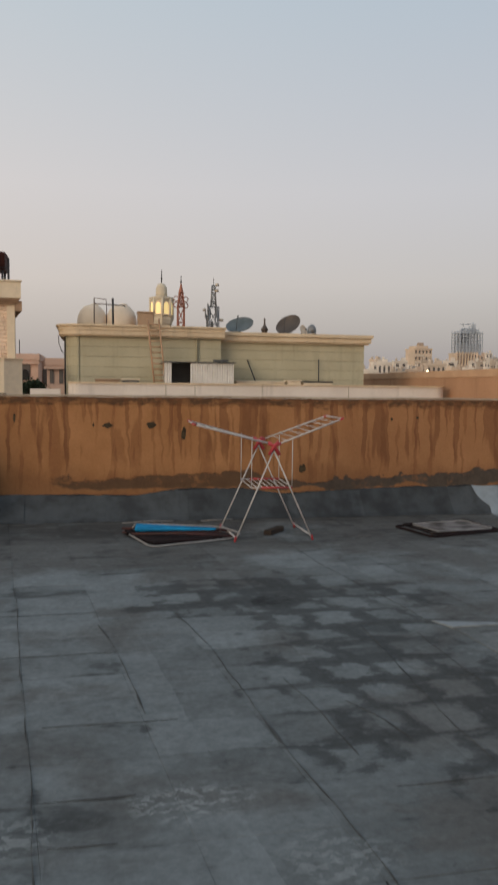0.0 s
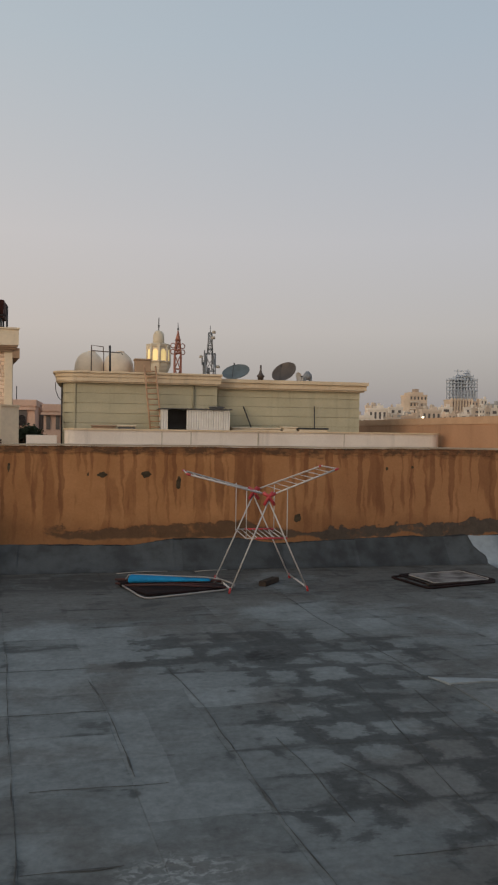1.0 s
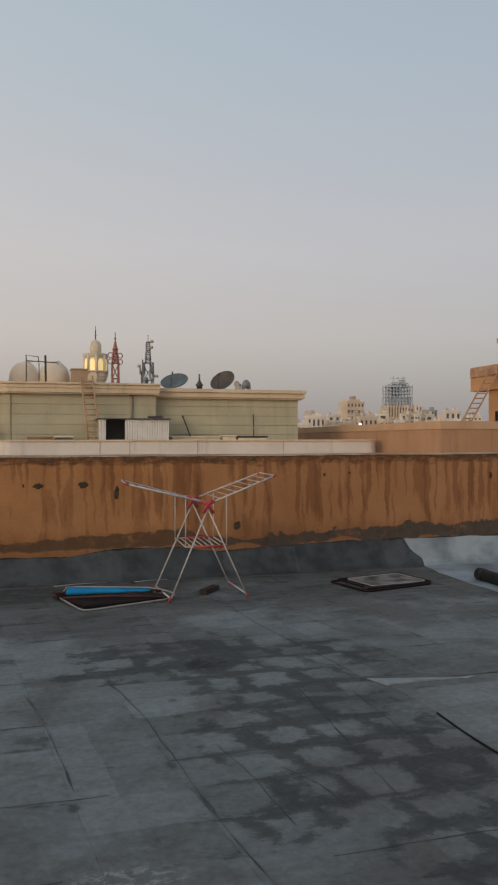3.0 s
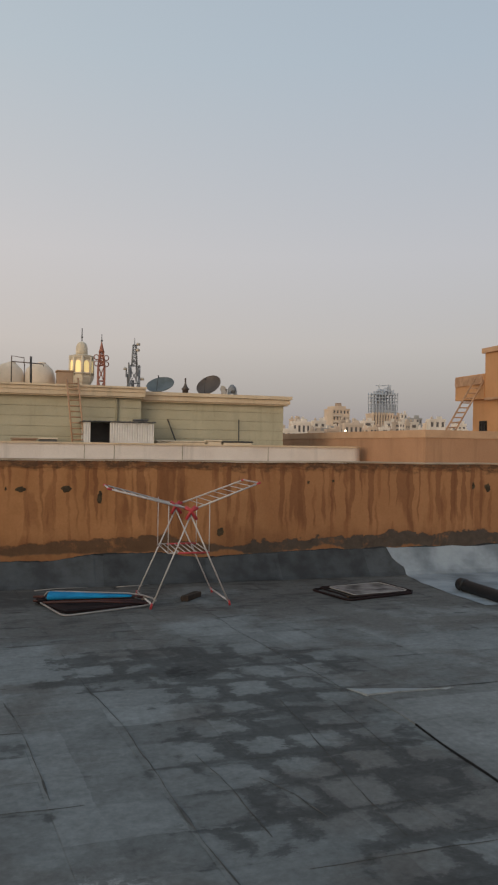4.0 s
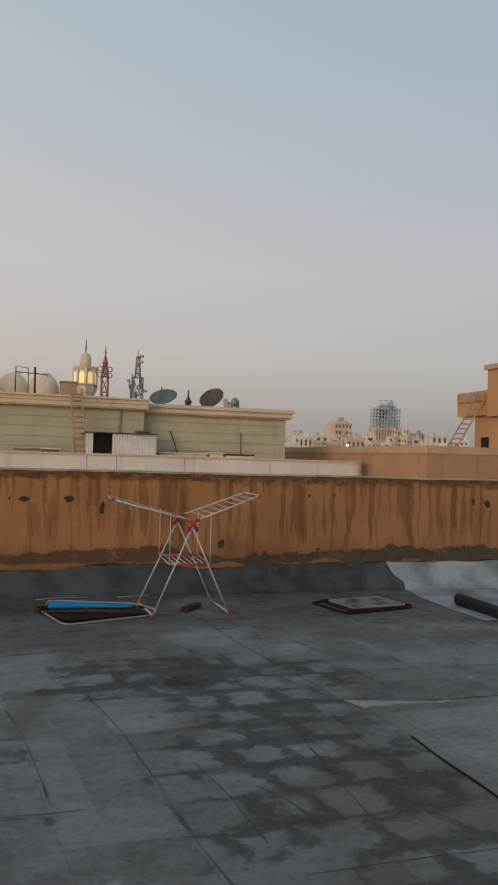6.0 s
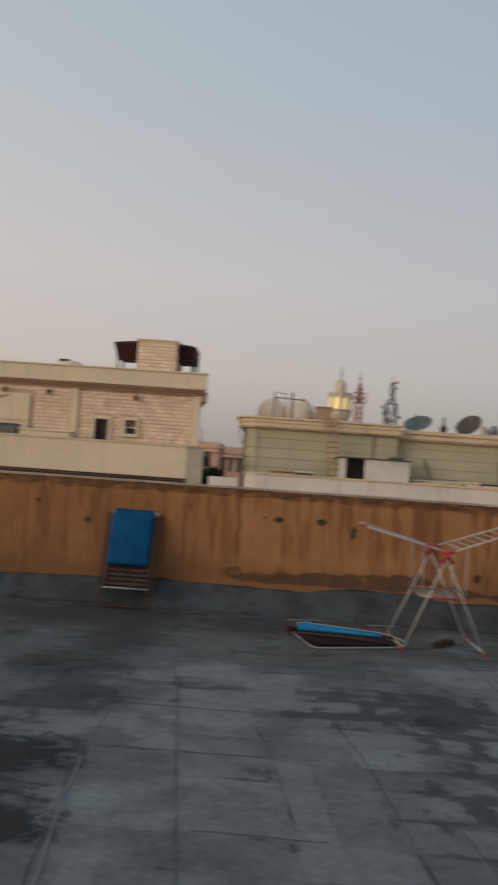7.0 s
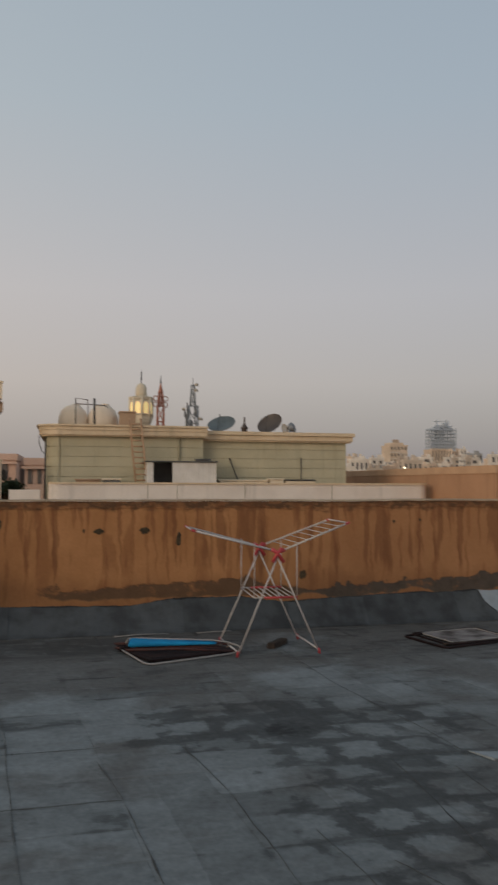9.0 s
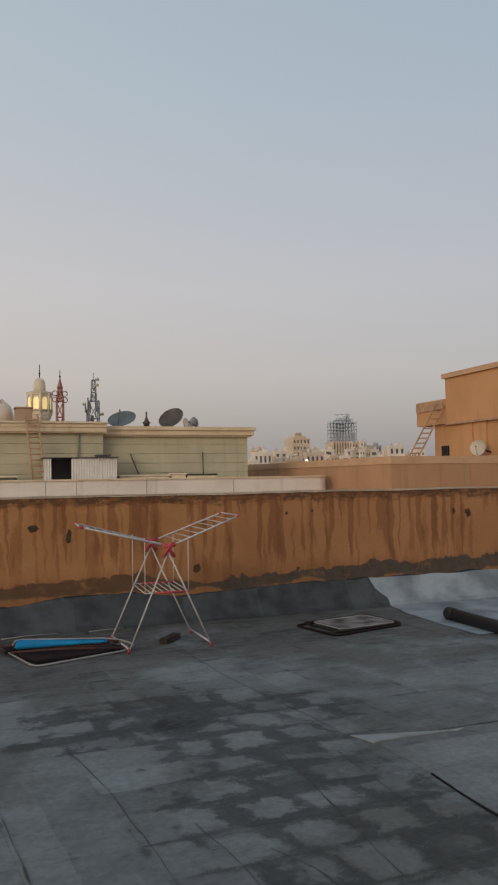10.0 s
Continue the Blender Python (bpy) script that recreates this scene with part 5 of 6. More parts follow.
# ---------------- far towers ----------------
def minaret():
    t = thing("minaret", "cream octagonal minaret with lit arched windows and a small dome", "minaret", (6.6, 80, GROUND))
    c = (6.6, 80.0, 0.0)
    part("shaft", lathe([(0.85, GROUND), (0.85, 7.2), (0.95, 7.7), (1.12, 7.95), (1.2, 8.25)], 8, c), M_MOSQUE, t)
    part("gallery", lathe([(1.25, 8.25), (1.28, 8.5), (1.14, 8.52), (1.14, 10.2), (1.24, 10.32), (1.3, 10.55), (0.9, 10.65)], 8, c), M_MOSQUE, t, "windowed gallery")
    part("dome", lathe([(0.60, 10.63), (0.58, 11.1), (0.58, 11.4), (0.52, 11.65), (0.4, 11.88), (0.18, 12.0), (0.05, 12.06)], 20, c), M_MOSQUE, t, "small cream dome", True)
    part("finial", lathe([(0.05, 12.0), (0.05, 12.4), (0.11, 12.5), (0.05, 12.6), (0.04, 13.3), (0.02, 13.42)], 8, c), M_IRON, t, "dark metal finial", True)
    for k in range(8):
        a = math.pi / 8 + k * math.pi / 4
        n = Vector((math.cos(a), math.sin(a), 0))
        s = Vector((-n.y, n.x, 0))
        o = Vector((c[0], c[1], 0)) + n * (1.14 * math.cos(math.pi / 8) + 0.03)
        pts = [(-0.27, 8.85), (0.27, 8.85)] + [(0.27 * math.cos(b), 9.72 + 0.33 * math.sin(b)) for b in [j * math.pi / 6 for j in range(7)]]
        bm = bmesh.new()
        bm.faces.new([bm.verts.new(o + s * u + Vector((0, 0, z))) for u, z in pts])
        w = part("window", bm, M_LAMPLIT, t, "warm lit arched window")
        part("column", bar(Vector((c[0], c[1], 8.4)) + 1.16 * Vector((math.cos(a + math.pi / 8), math.sin(a + math.pi / 8), 0)), Vector((c[0], c[1], 10.5)) + 1.16 * Vector((math.cos(a + math.pi / 8), math.sin(a + math.pi / 8), 0)), 0.12), M_MOSQUE, t, "", True)
        part("baluster", bar(o + n * 0.1 - s * 0.42 + Vector((0, 0, 8.75)), o + n * 0.1 + s * 0.42 + Vector((0, 0, 8.75)), 0.07, 6), M_MOSQUE, t)


minaret()


def lattice(t, c, z0, z1, w0, w1, n, r, material, name="brace"):
    """A square lattice shaft: four legs, rings and diagonals."""
    cor = ((-1, -1), (1, -1), (1, 1), (-1, 1))

    def at(k, z):
        w = w0 + (w1 - w0) * (z - z0) / (z1 - z0)
        return Vector((c[0] + cor[k % 4][0] * w, c[1] + cor[k % 4][1] * w, z))
    for k in range(4):
        part("leg", bar(at(k, z0), at(k, z1), r * 1.5, 6), material, t, "", True)
    for i in range(n):
        za, zb = z0 + (z1 - z0) * i / n, z0 + (z1 - z0) * (i + 1) / n
        bm = bmesh.new()
        for k in range(4):
            tube(bm, (at(k, zb), at(k + 1, zb)), r, 5)
            tube(bm, (at(k, za), at(k + 1, zb)) if i % 2 else (at(k + 1, za), at(k, zb)), r, 5)
        part(name, bm, material, t)


def red_spire():
    t = thing("lattice_spire", "red oxide steel lattice spire with ring ornaments", "tower", (8.07, 75, GROUND))
    c = (8.07, 75.0)
    lattice(t, c, GROUND, 9.2, 0.42, 0.3, 14, 0.05, M_ORANGESTEEL)
    lattice(t, c, 9.2, 10.5, 0.3, 0.16, 4, 0.04, M_ORANGESTEEL)
    for k in range(4):
        a = k * math.pi / 2 + 0.25
        for z in (9.35, 9.95):
            o = Vector((c[0] + 0.5 * math.cos(a), c[1] + 0.5 * math.sin(a), z))
            s = Vector((math.cos(a), math.sin(a), 0))
            part("ring", tube(bmesh.new(), [o + 0.24 * (math.cos(b) * s + math.sin(b) * Vector((0, 0, 1))) for b in [j * math.pi / 6 for j in range(12)]], 0.045, 5, True), M_ORANGESTEEL, t, "steel ring ornament", True)
    part("cone", lathe([(0.3, 10.45), (0.22, 10.7), (0.1, 11.2), (0.04, 11.5)], 10, (c[0], c[1], 0)), M_ORANGESTEEL, t, "", True)
    part("tip", lathe([(0.04, 11.4), (0.1, 11.6), (0.04, 11.7), (0.03, 12.2)], 8, (c[0], c[1], 0)), M_IRON, t, "dark metal tip", True)


red_spire()


def telecom_mast():
    t = thing("telecom_mast", "grey steel telecom mast crowded with panel antennas", "mast", (12.0, 80, GROUND))
    c = (12.0, 80.0)
    lattice(t, c, GROUND, 9.8, 0.62, 0.5, 12, 0.04, M_MASTSTEEL)
    lattice(t, c, 9.8, 12.0, 0.26, 0.16, 5, 0.035, M_MASTSTEEL)
    part("rod", bar((12, 80, 12.0), (12, 80, 12.75), 0.035, 6), M_MASTSTEEL, t)
    rnd = random.Random(4)
    for k in range(10):
        a = rnd.uniform(0, 2 * math.pi)
        z = rnd.choice((7.9, 8.5, 9.1, 9.6, 10.0))
        r = rnd.uniform(0.65, 1.0)
        x, y = c[0] + r * math.cos(a), c[1] + r * math.sin(a)
        p = part("panel_antenna", soft_box(x - 0.07, x + 0.07, y - 0.06, y + 0.06, z - 0.45, z + 0.5, 0.03, 1), M_MASTSTEEL, t, "tall panel antenna")
        part("bracket", bar((c[0] + 0.4 * math.cos(a), c[1] + 0.4 * math.sin(a), z), (x, y, z), 0.035, 5), M_MASTSTEEL, p)
    for x, z, r in ((12.32, 11.9, 0.2), (12.28, 11.3, 0.2), (11.0, 9.3, 0.18), (12.75, 8.3, 0.25)):
        part("drum_antenna", lathe([(r, 0), (r, 0.2), (r * 0.6, 0.28)], 14, (x, 79.6, z)), M_DISH3, t, "white drum antenna", True)


telecom_mast()


def small_spire(x, y, z0, z1, w, label, mat_):
    t = thing("small_spire", label, "spire", (x, y, GROUND))
    part("shaft", lathe([(w, GROUND), (w, z0), (w * 1.4, z0 + 0.1), (w * 0.8, z0 + 0.25), (w * 0.3, z0 + 0.55 * (z1 - z0)), (w * 0.28, z1 - 0.05), (0.02, z1)], 10, (x, y, 0)), mat_, t, "", True)


small_spire(13.12, 60.0, 6.0, 7.0, 0.24, "small dark spire beyond the green roof", M_DISH2)
t = thing("small_mast", "small grey lattice mast beyond the green roof", "mast", (17.0, 60, GROUND))
lattice(t, (17.0, 60.0), GROUND, 6.1, 0.28, 0.24, 10, 0.05, M_MASTSTEEL)
part("head", lathe([(0.25, 5.9), (0.38, 6.1), (0.34, 6.35), (0.12, 6.6)], 10, (17.0, 60.0, 0)), M_MASTSTEEL, t, "", True)


# ---------------- stone house ----------------
def stone_blocks(x0, x1, z0, z1, y, holes, course=0.17, length=0.36, seed=3):
    """Split-face blocks laid in courses over a wall, leaving openings free: one joined mesh."""
    rnd = random.Random(seed)
    vs, fs = [], []
    z, row = z0, 0
    while z < z1 - 0.05:
        h = min(course, z1 - z)
        x = x0 - (length / 2 if row % 2 else 0) - rnd.uniform(0, 0.1)
        while x < x1:
            l = length * rnd.uniform(0.8, 1.2)
            a, b = max(x, x0) + 0.010, min(x + l, x1) - 0.010
            x += l
            if b - a < 0.06:
                continue
            spans = [(a, b)]
            for hx0, hx1, hz0, hz1 in holes:
                if z + h > hz0 and z < hz1:
                    spans = [q for (p, r) in spans for q in ((p, min(r, hx0)), (max(p, hx1), r)) if q[1] - q[0] > 0.03]
            for a, b in spans:
                d = rnd.uniform(0.014, 0.034)
                k = len(vs)
                e = 0.022
                za, zb = z + 0.010, z + h - 0.010
                vs += [(a, y, za), (b, y, za), (b, y, zb), (a, y, zb), (a + e, y - d, za + e), (b - e, y - d, za + e), (b - e, y - d, zb - e), (a + e, y - d, zb - e)]
                fs += [(k, k + 1, k + 5, k + 4), (k + 1, k + 2, k + 6, k + 5), (k + 2, k + 3, k + 7, k + 6), (k + 3, k, k + 4, k + 7), (k + 4, k + 5, k + 6, k + 7)]
        z += h
        row += 1
    me = bpy.data.meshes.new("stone_block")
    me.from_pydata(vs, [], fs)
    me.materials.append(M_STONE)
    return me


def lantern(x, y, z):
    t = thing("wall_lantern", "small dark iron wall lantern under the stone cornice", "wall lamp", (x, y, z), "lanterns on the stone house")
    part("arm", tube(bmesh.new(), ((x, y, z + 0.1), (x, y - 0.16, z + 0.16), (x, y - 0.2, z + 0.1)), 0.02, 6), M_LANTERN, t)
    part("cage", lathe([(0.04, -0.14), (0.085, -0.09), (0.11, 0.05), (0.04, 0.12)], 8, (x, y - 0.2, z)), M_LANTERN, t)


def stone_house():
    t = thing("stone_house", "beige split-stone house with deep cream cornice and arched niches", "house", (-13, 42, GROUND))
    holes = [(-8.36, -7.42, 2.0, 3.80), (-6.94, -6.14, 2.88, 3.82), (-15.2, -13.56, 2.0, 4.05), (-13.55, -11.1, 2.0, 4.62), (-17.4, -15.21, 2.0, 4.62), (-9.42, -8.98, 2.0, 5.0), (-20.0, -18.6, 2.0, 4.05)]
    part("lower_wall", boxes((-26, -4.6, 33.1, 42, GROUND, 1.0), (-4.6, -3.6, 33.1, 36, GROUND, 1.0)), M_BEIGE, t, "beige rendered lower storeys")
    # wall with true openings
    rows = [(-26, -8.2, 35.1, 35.4, 3.64, 5.0), (-8.2, -7.58, 35.1, 35.4, 3.64, 5.0), (-7.58, -6.78, 35.1, 35.4, 1.0, 5.0), (-6.78, -6.3, 35.1, 35.4, 3.66, 5.0),
            (-6.78, -6.3, 35.1, 35.4, 1.0, 3.04), (-6.3, -3.45, 35.1, 35.4, 1.0, 5.0), (-26, -15.0, 35.1, 35.4, 1.0, 3.64), (-15.0, -13.75, 35.1, 35.4, 1.0, 2.2), (-13.75, -8.2, 35.1, 35.4, 1.0, 3.64), (-26, -4.9, 41.7, 42, 1.0, 5.0)]
    wall = part("wall", boxes(*rows), M_STONEBACK, t, "stone facade")
    ob = new("stone_block", stone_blocks(-26, -3.42, 1.0, 5.0, 35.1, holes))
    ob.parent = wall
    tagged(ob, "beige split-face stone blocks in courses", kind="stuff")
    # corner block under the cornice, browned to carry the soffit's shade
    part("soffit", prism([(-3.40, 34.9), (-3.10, 34.9), (-4.30, 42.0), (-4.62, 42.0)], 4.72, 5.14), M_MOULD, t, "moulding under the cornice end, soffit shade coloured in brown")
    part("side_wall", prism([(-3.46, 35.41), (-4.7, 42), (-5.0, 42), (-3.76, 35.41)], 1.0, 5.0), M_STONEBACK, t, "skewed stone side wall")
    part("inner_wall", boxes((-26, -4.4, 38.0, 38.1, 1.0, 5.0)), M_STONEBACK, t, "dim inner wall")
    # cornice; the brown of its lower mouldings holds the soffit shade
    for z0, z1, o in ((4.98, 5.08, 0.10), (5.08, 5.16, 0.20), (5.16, 5.24, 0.30), (5.24, 5.93, 0.38), (5.93, 6.0, 0.44)):
        for a, b, s in ((-26.2, -9.4, 0.0), (-9.4, -3.42, 0.10)):
            e = o * 0.8 if b > -5 else 0
            part("cornice", prism([(a, 35.1 - o - s), (b + e, 35.1 - o - s), (b + e - (1.3 if b > -5 else 0), 42.2), (a, 42.2)], z0, z1 - 0.006), M_BEIGE if z0 > 5.2 else M_MOULD, t, "cream cornice band over mouldings coloured with soffit shade" if z0 > 5.2 else "stepped moulding, soffit shade coloured in brown")
    part("roof", prism([(-26, 35.2), (-3.5, 35.2), (-4.8, 42.0), (-26, 42.0)], 4.9, 5.2), M_BEIGE, t)
    part("pilaster", soft_box(-9.37, -9.02, 34.98, 35.15, 1.0, 4.98, 0.02, 1), M_BEIGE, t, "smooth beige pilaster")
    part("pilaster", soft_box(-3.75, -3.40, 34.99, 35.15, 1.0, 4.98, 0.02, 1), M_BEIGE, t, "smooth beige pilaster")

    def surround(x0, x1, z0, z1, w, sill=True):
        rws = [(x0 - w, x0, 34.98, 35.12, z0, z1 + w), (x1, x1 + w, 34.98, 35.12, z0, z1 + w), (x0, x1, 34.98, 35.12, z1, z1 + w)]
        if sill:
            rws.append((x0 - w, x1 + w, 34.95, 35.12, z0 - w, z0))
        return boxes(*rws)
    d = part("door", boxes((-8.18, -7.6, 35.35, 35.38, 1.0, 3.62)), M_DARKGLASS, t, "dark open doorway")
    part("frame", surround(-8.2, -7.58, 1.0, 3.64, 0.15, False), M_BEIGE, d, "smooth beige surround")
    part("leaf", soft_box(-8.18, -8.02, 35.16, 35.2, 1.0, 3.6, 0.01, 1), M_SLAT, d, "brown door edge")
    w = part("window", boxes((-6.78, -6.3, 35.3, 35.33, 3.04, 3.66)), M_DARKGLASS, t, "small dark window")
    part("frame", surround(-6.78, -6.3, 3.04, 3.66, 0.15), M_BEIGE, w, "smooth beige surround")
    part("crossbar", boxes((-6.78, -6.3, 35.2, 35.26, 3.30, 3.37), (-6.57, -6.52, 35.2, 35.26, 3.37, 3.66)), M_WHITE, w, "white window bar")
    w = part("window", boxes((-15.0, -13.75, 35.26, 35.3, 2.2, 3.64)), M_SLAT, t, "brown shuttered window")
    part("frame", surround(-15.0, -13.75, 2.2, 3.64, 0.2, False), M_BEIGE, w, "smooth beige surround")
    part("shutter_box", soft_box(-14.95, -13.8, 35.14, 35.28, 3.42, 3.62, 0.02, 1), M_SLAT, w, "brown shutter box")
    for cx in (-12.4, -16.3, -20.9):
        out = [(cx - 1.15, 1.0), (cx - 1.15, 4.58), (cx + 1.15, 4.58), (cx + 1.15, 1.0)]
        # lobed arch cut from a raised panel
        arch = [(cx + 0.95, 1.0), (cx + 0.95, 3.85), (cx + 0.78, 3.92), (cx + 0.70, 4.05), (cx + 0.5, 4.12), (cx + 0.42, 4.28), (cx + 0.2, 4.42), (cx, 4.46),
                (cx - 0.2, 4.42), (cx - 0.42, 4.28), (cx - 0.5, 4.12), (cx - 0.70, 4.05), (cx - 0.78, 3.92), (cx - 0.95, 3.85), (cx - 0.95, 1.0)]
        niche = part("niche", slab_upright(out + arch, 34.97, 35.12), M_BEIGE, t, "raised beige panel round a lobed arch")
        part("niche_back", boxes((cx - 1.0, cx + 1.0, 35.06, 35.12, 1.0, 4.5)), M_BEIGE, niche, "smooth beige niche back")
        part("niche_band", boxes((cx - 0.95, cx + 0.95, 35.03, 35.07, 3.32, 3.42)), M_CREAM, niche)
    # roof terrace parapet in front
    out = [(-15.1, 33.0), (-3.65, 33.0), (-2.98, 33.5), (-3.35, 36.0), (-3.6, 36.0), (-3.23, 33.62), (-3.75, 33.25), (-15.1, 33.25)]
    part("terrace_parapet", prism(out, 1.0, 2.56), M_BEIGE, t, "beige terrace parapet")
    out2 = [(-15.14, 32.95), (-3.63, 32.95), (-2.93, 33.47), (-3.3, 36.0), (-3.65, 36.0), (-3.28, 33.66), (-3.78, 33.3), (-15.14, 33.3)]
    part("parapet_coping", prism(out2, 2.56, 2.63), M_CREAM, t, "thin cream coping")
    part("string_course", boxes((-15.2, -3.6, 32.9, 33.0, 1.02, 1.1), (-15.2, -3.6, 32.84, 33.0, 1.13, 1.2)), M_SLAT, t, "thin brown moulding")
    part("terrace_floor", boxes((-26, -3.2, 33.25, 35.1, 0.95, 1.02)), M_BEIGE, t)
    for x in (-16.37, -14.44, -12.4, -10.39, -6.38):
        lantern(x, 35.05, 4.7)


stone_house()


def stair_tower():
    t = thing("stair_tower", "stone stair block with dark red canopies on the stone house roof", "stair block", (-6.1, 39, 6.0))
    w = part("wall", boxes((-7.02, -5.08, 38.05, 40.5, 5.2, 7.88)), M_STONEBACK, t, "stone block wall")
    ob = new("stone_block", stone_blocks(-7.05, -5.05, 5.2, 7.88, 38.05, [], seed=12))
    ob.parent = w
    tagged(ob, "beige split-face stone blocks in courses", kind="stuff")
    part("top", prism([(-7.1, 37.95), (-5.0, 37.95), (-5.0, 40.6), (-7.1, 40.6)], 7.88, 7.95), M_BEIGE, t)
    bm = bmesh.new()
    rings = []
    for z, x0, x1, y0, y1 in ((7.02, -8.2, -4.25, 38.9, 40.4), (7.72, -8.36, -4.2, 38.6, 40.5), (7.80, -8.36, -4.2, 38.6, 40.5), (8.16, -6.35, -6.15, 39.4, 39.6)):
        rings.append([bm.verts.new((x, y, z)) for x, y in ((x0, y0), (x1, y0), (x1, y1), (x0, y1))])
    for a, b in zip(rings, rings[1:]):
        for k in range(4):
            bm.faces.new((a[k], a[(k + 1) % 4], b[(k + 1) % 4], b[k]))
    bm.faces.new(rings[0][::-1]), bm.faces.new(rings[-1])
    part("canopy", bm, M_REDROOF, t, "dark red sheet canopy with hipped top")
    for x, y in ((-8.18, 38.95), (-7.98, 39.3), (-4.36, 39.0), (-4.06, 38.8), (-8.18, 40.35), (-4.4, 40.35)):
        part("post", bar((x, y, 5.2), (x, y, 7.5), 0.05), M_IRON, t, "dark steel post", True)
    part("rail", bar((-5.05, 38.8, 7.1), (-4.06, 38.8, 7.1), 0.03), M_IRON, t, "", True)


stair_tower()


def roof_tank_box(x0, x1, y0, y1, z1, ang, mat_, label):
    t = thing("roof_tank", label, "water tank", ((x0 + x1) / 2, (y0 + y1) / 2, 5.2))
    m = pose((x0 + x1) / 2, (y0 + y1) / 2, 0, 0, 0, ang)
    w, d = (x1 - x0) / 2, (y1 - y0) / 2
    part("body", soft_box(-w, w, -d, d, 5.35, z1, 0.05, 2, m), mat_, t)
    part("stand", box(bmesh.new(), -w * 0.9, w * 0.9, -d * 0.9, d * 0.9, 5.2, 5.35, m), M_IRON, t, "dark steel stand")
    # added grey layer paints this side of the tank as lit
    side = part("side_panel", soft_box(w - 0.01, w + 0.03, -d * 0.96, d * 0.96, 5.4, z1 - 0.03, 0.02, 1, m), M_GREYBOX, t, "grey side layer, the tank's lit face put into colour")
    part("rib", soft_box(w + 0.02, w + 0.06, -d * 0.55, -d * 0.42, 5.45, z1 - 0.08, 0.01, 1, m), M_IRON, side, "dark upright rib")


roof_tank_box(-16.1, -14.7, 37.5, 38.8, 7.5, -15, M_BLACKTANK, "black boxy water tank on the stone house roof")
roof_tank_box(-19.1, -17.75, 37.5, 38.8, 6.78, -15, M_BLACKTANK, "black boxy water tank on the stone house roof")
t = thing("roof_cowl", "low pale rounded cowl on the stone house roof", "roof cowl", (-10.35, 38, 5.2))
part("body", lathe([(0.66, 0), (0.66, 1.15), (0.55, 1.3), (0.3, 1.38)], 20, (-10.35, 38, 5.2)), M_BEIGE, t, "", True)
part("vent", soft_box(-10.8, -10.3, 37.5, 37.9, 6.5, 6.62, 0.02, 1), M_IRON, t, "dark vent slot")

low_box("ac_unit", "long dark grey air conditioner on the terrace", "air conditioner", -14.4, -12.6, 33.9, 34.5, 1.02, 3.12, M_GREYBOX)
low_box("ac_unit", "dark grey air conditioner on the terrace", "air conditioner", -12.5, -11.45, 33.9, 34.5, 1.02, 3.05, M_GREYBOX)
low_box("terrace_box", "long beige box on the terrace", "box", -11.3, -9.0, 33.9, 34.6, 1.02, 2.86, M_BEIGE)
prop("terrace_pole", "pale thin pole standing on the terrace", (-12.75, 33.6, 1.02), (-12.77, 33.6, 3.4), 0.05)
bpy.data.objects["terrace_pole"].data.materials[0] = M_WHITE

t = thing("red_canopy", "red tiled lean-to roof over a stone pier", "lean-to", (-15.9, 32.2, GROUND))
part("pier", boxes((-17.5, -14.85, 31.6, 32.7, GROUND, 1.9)), M_STONEBACK, t, "stone pier")
ob = new("stone_block", stone_blocks(-17.5, -14.83, 0.0, 1.9, 31.6, [], seed=15))
ob.parent = t
tagged(ob, "beige split-face stone blocks in courses", kind="stuff")
part("roof", slab_upright([(-17.5, 1.9), (-14.75, 1.9), (-14.8, 2.05), (-15.5, 3.1), (-16.2, 3.5), (-17.5, 3.5)], 31.4, 32.8), M_REDTILE, t, "red tiled roof")


# ---------------- tan and orange houses ----------------
def tan_house():
    t = thing("tan_house", "tan plastered house with a plain roof parapet", "house", (20, 40, GROUND))
    part("wall", boxes((16.22, 43, 28.02, 60, GROUND, 0.9)), M_TAN, t)
    for run in ((16.2, 43, 28.0, 28.25, 0.9, 2.12), (16.2, 16.45, 28.25, 60, 0.9, 2.12), (42.7, 43, 28.25, 60, 0.9, 2.12), (16.45, 42.7, 59.75, 60, 0.9, 2.12)):
        part("parapet", boxes(run), M_TAN, t, "tan roof parapet")
    for run in ((16.17, 43.03, 27.97, 28.28, 2.12, 2.44), (16.17, 16.48, 28.28, 60.03, 2.12, 2.44)):
        part("coping", boxes(run), M_TANCAP, t, "pale tan coping band")
    part("joint", boxes((19.70, 19.74, 27.99, 28.02, -4, 2.12)), M_GROOVE, t, "thin dark joint")
    part("roof_slab", boxes((16.45, 42.7, 28.25, 59.75, 0.88, 0.94)), M_TANCAP, t)


tan_house()


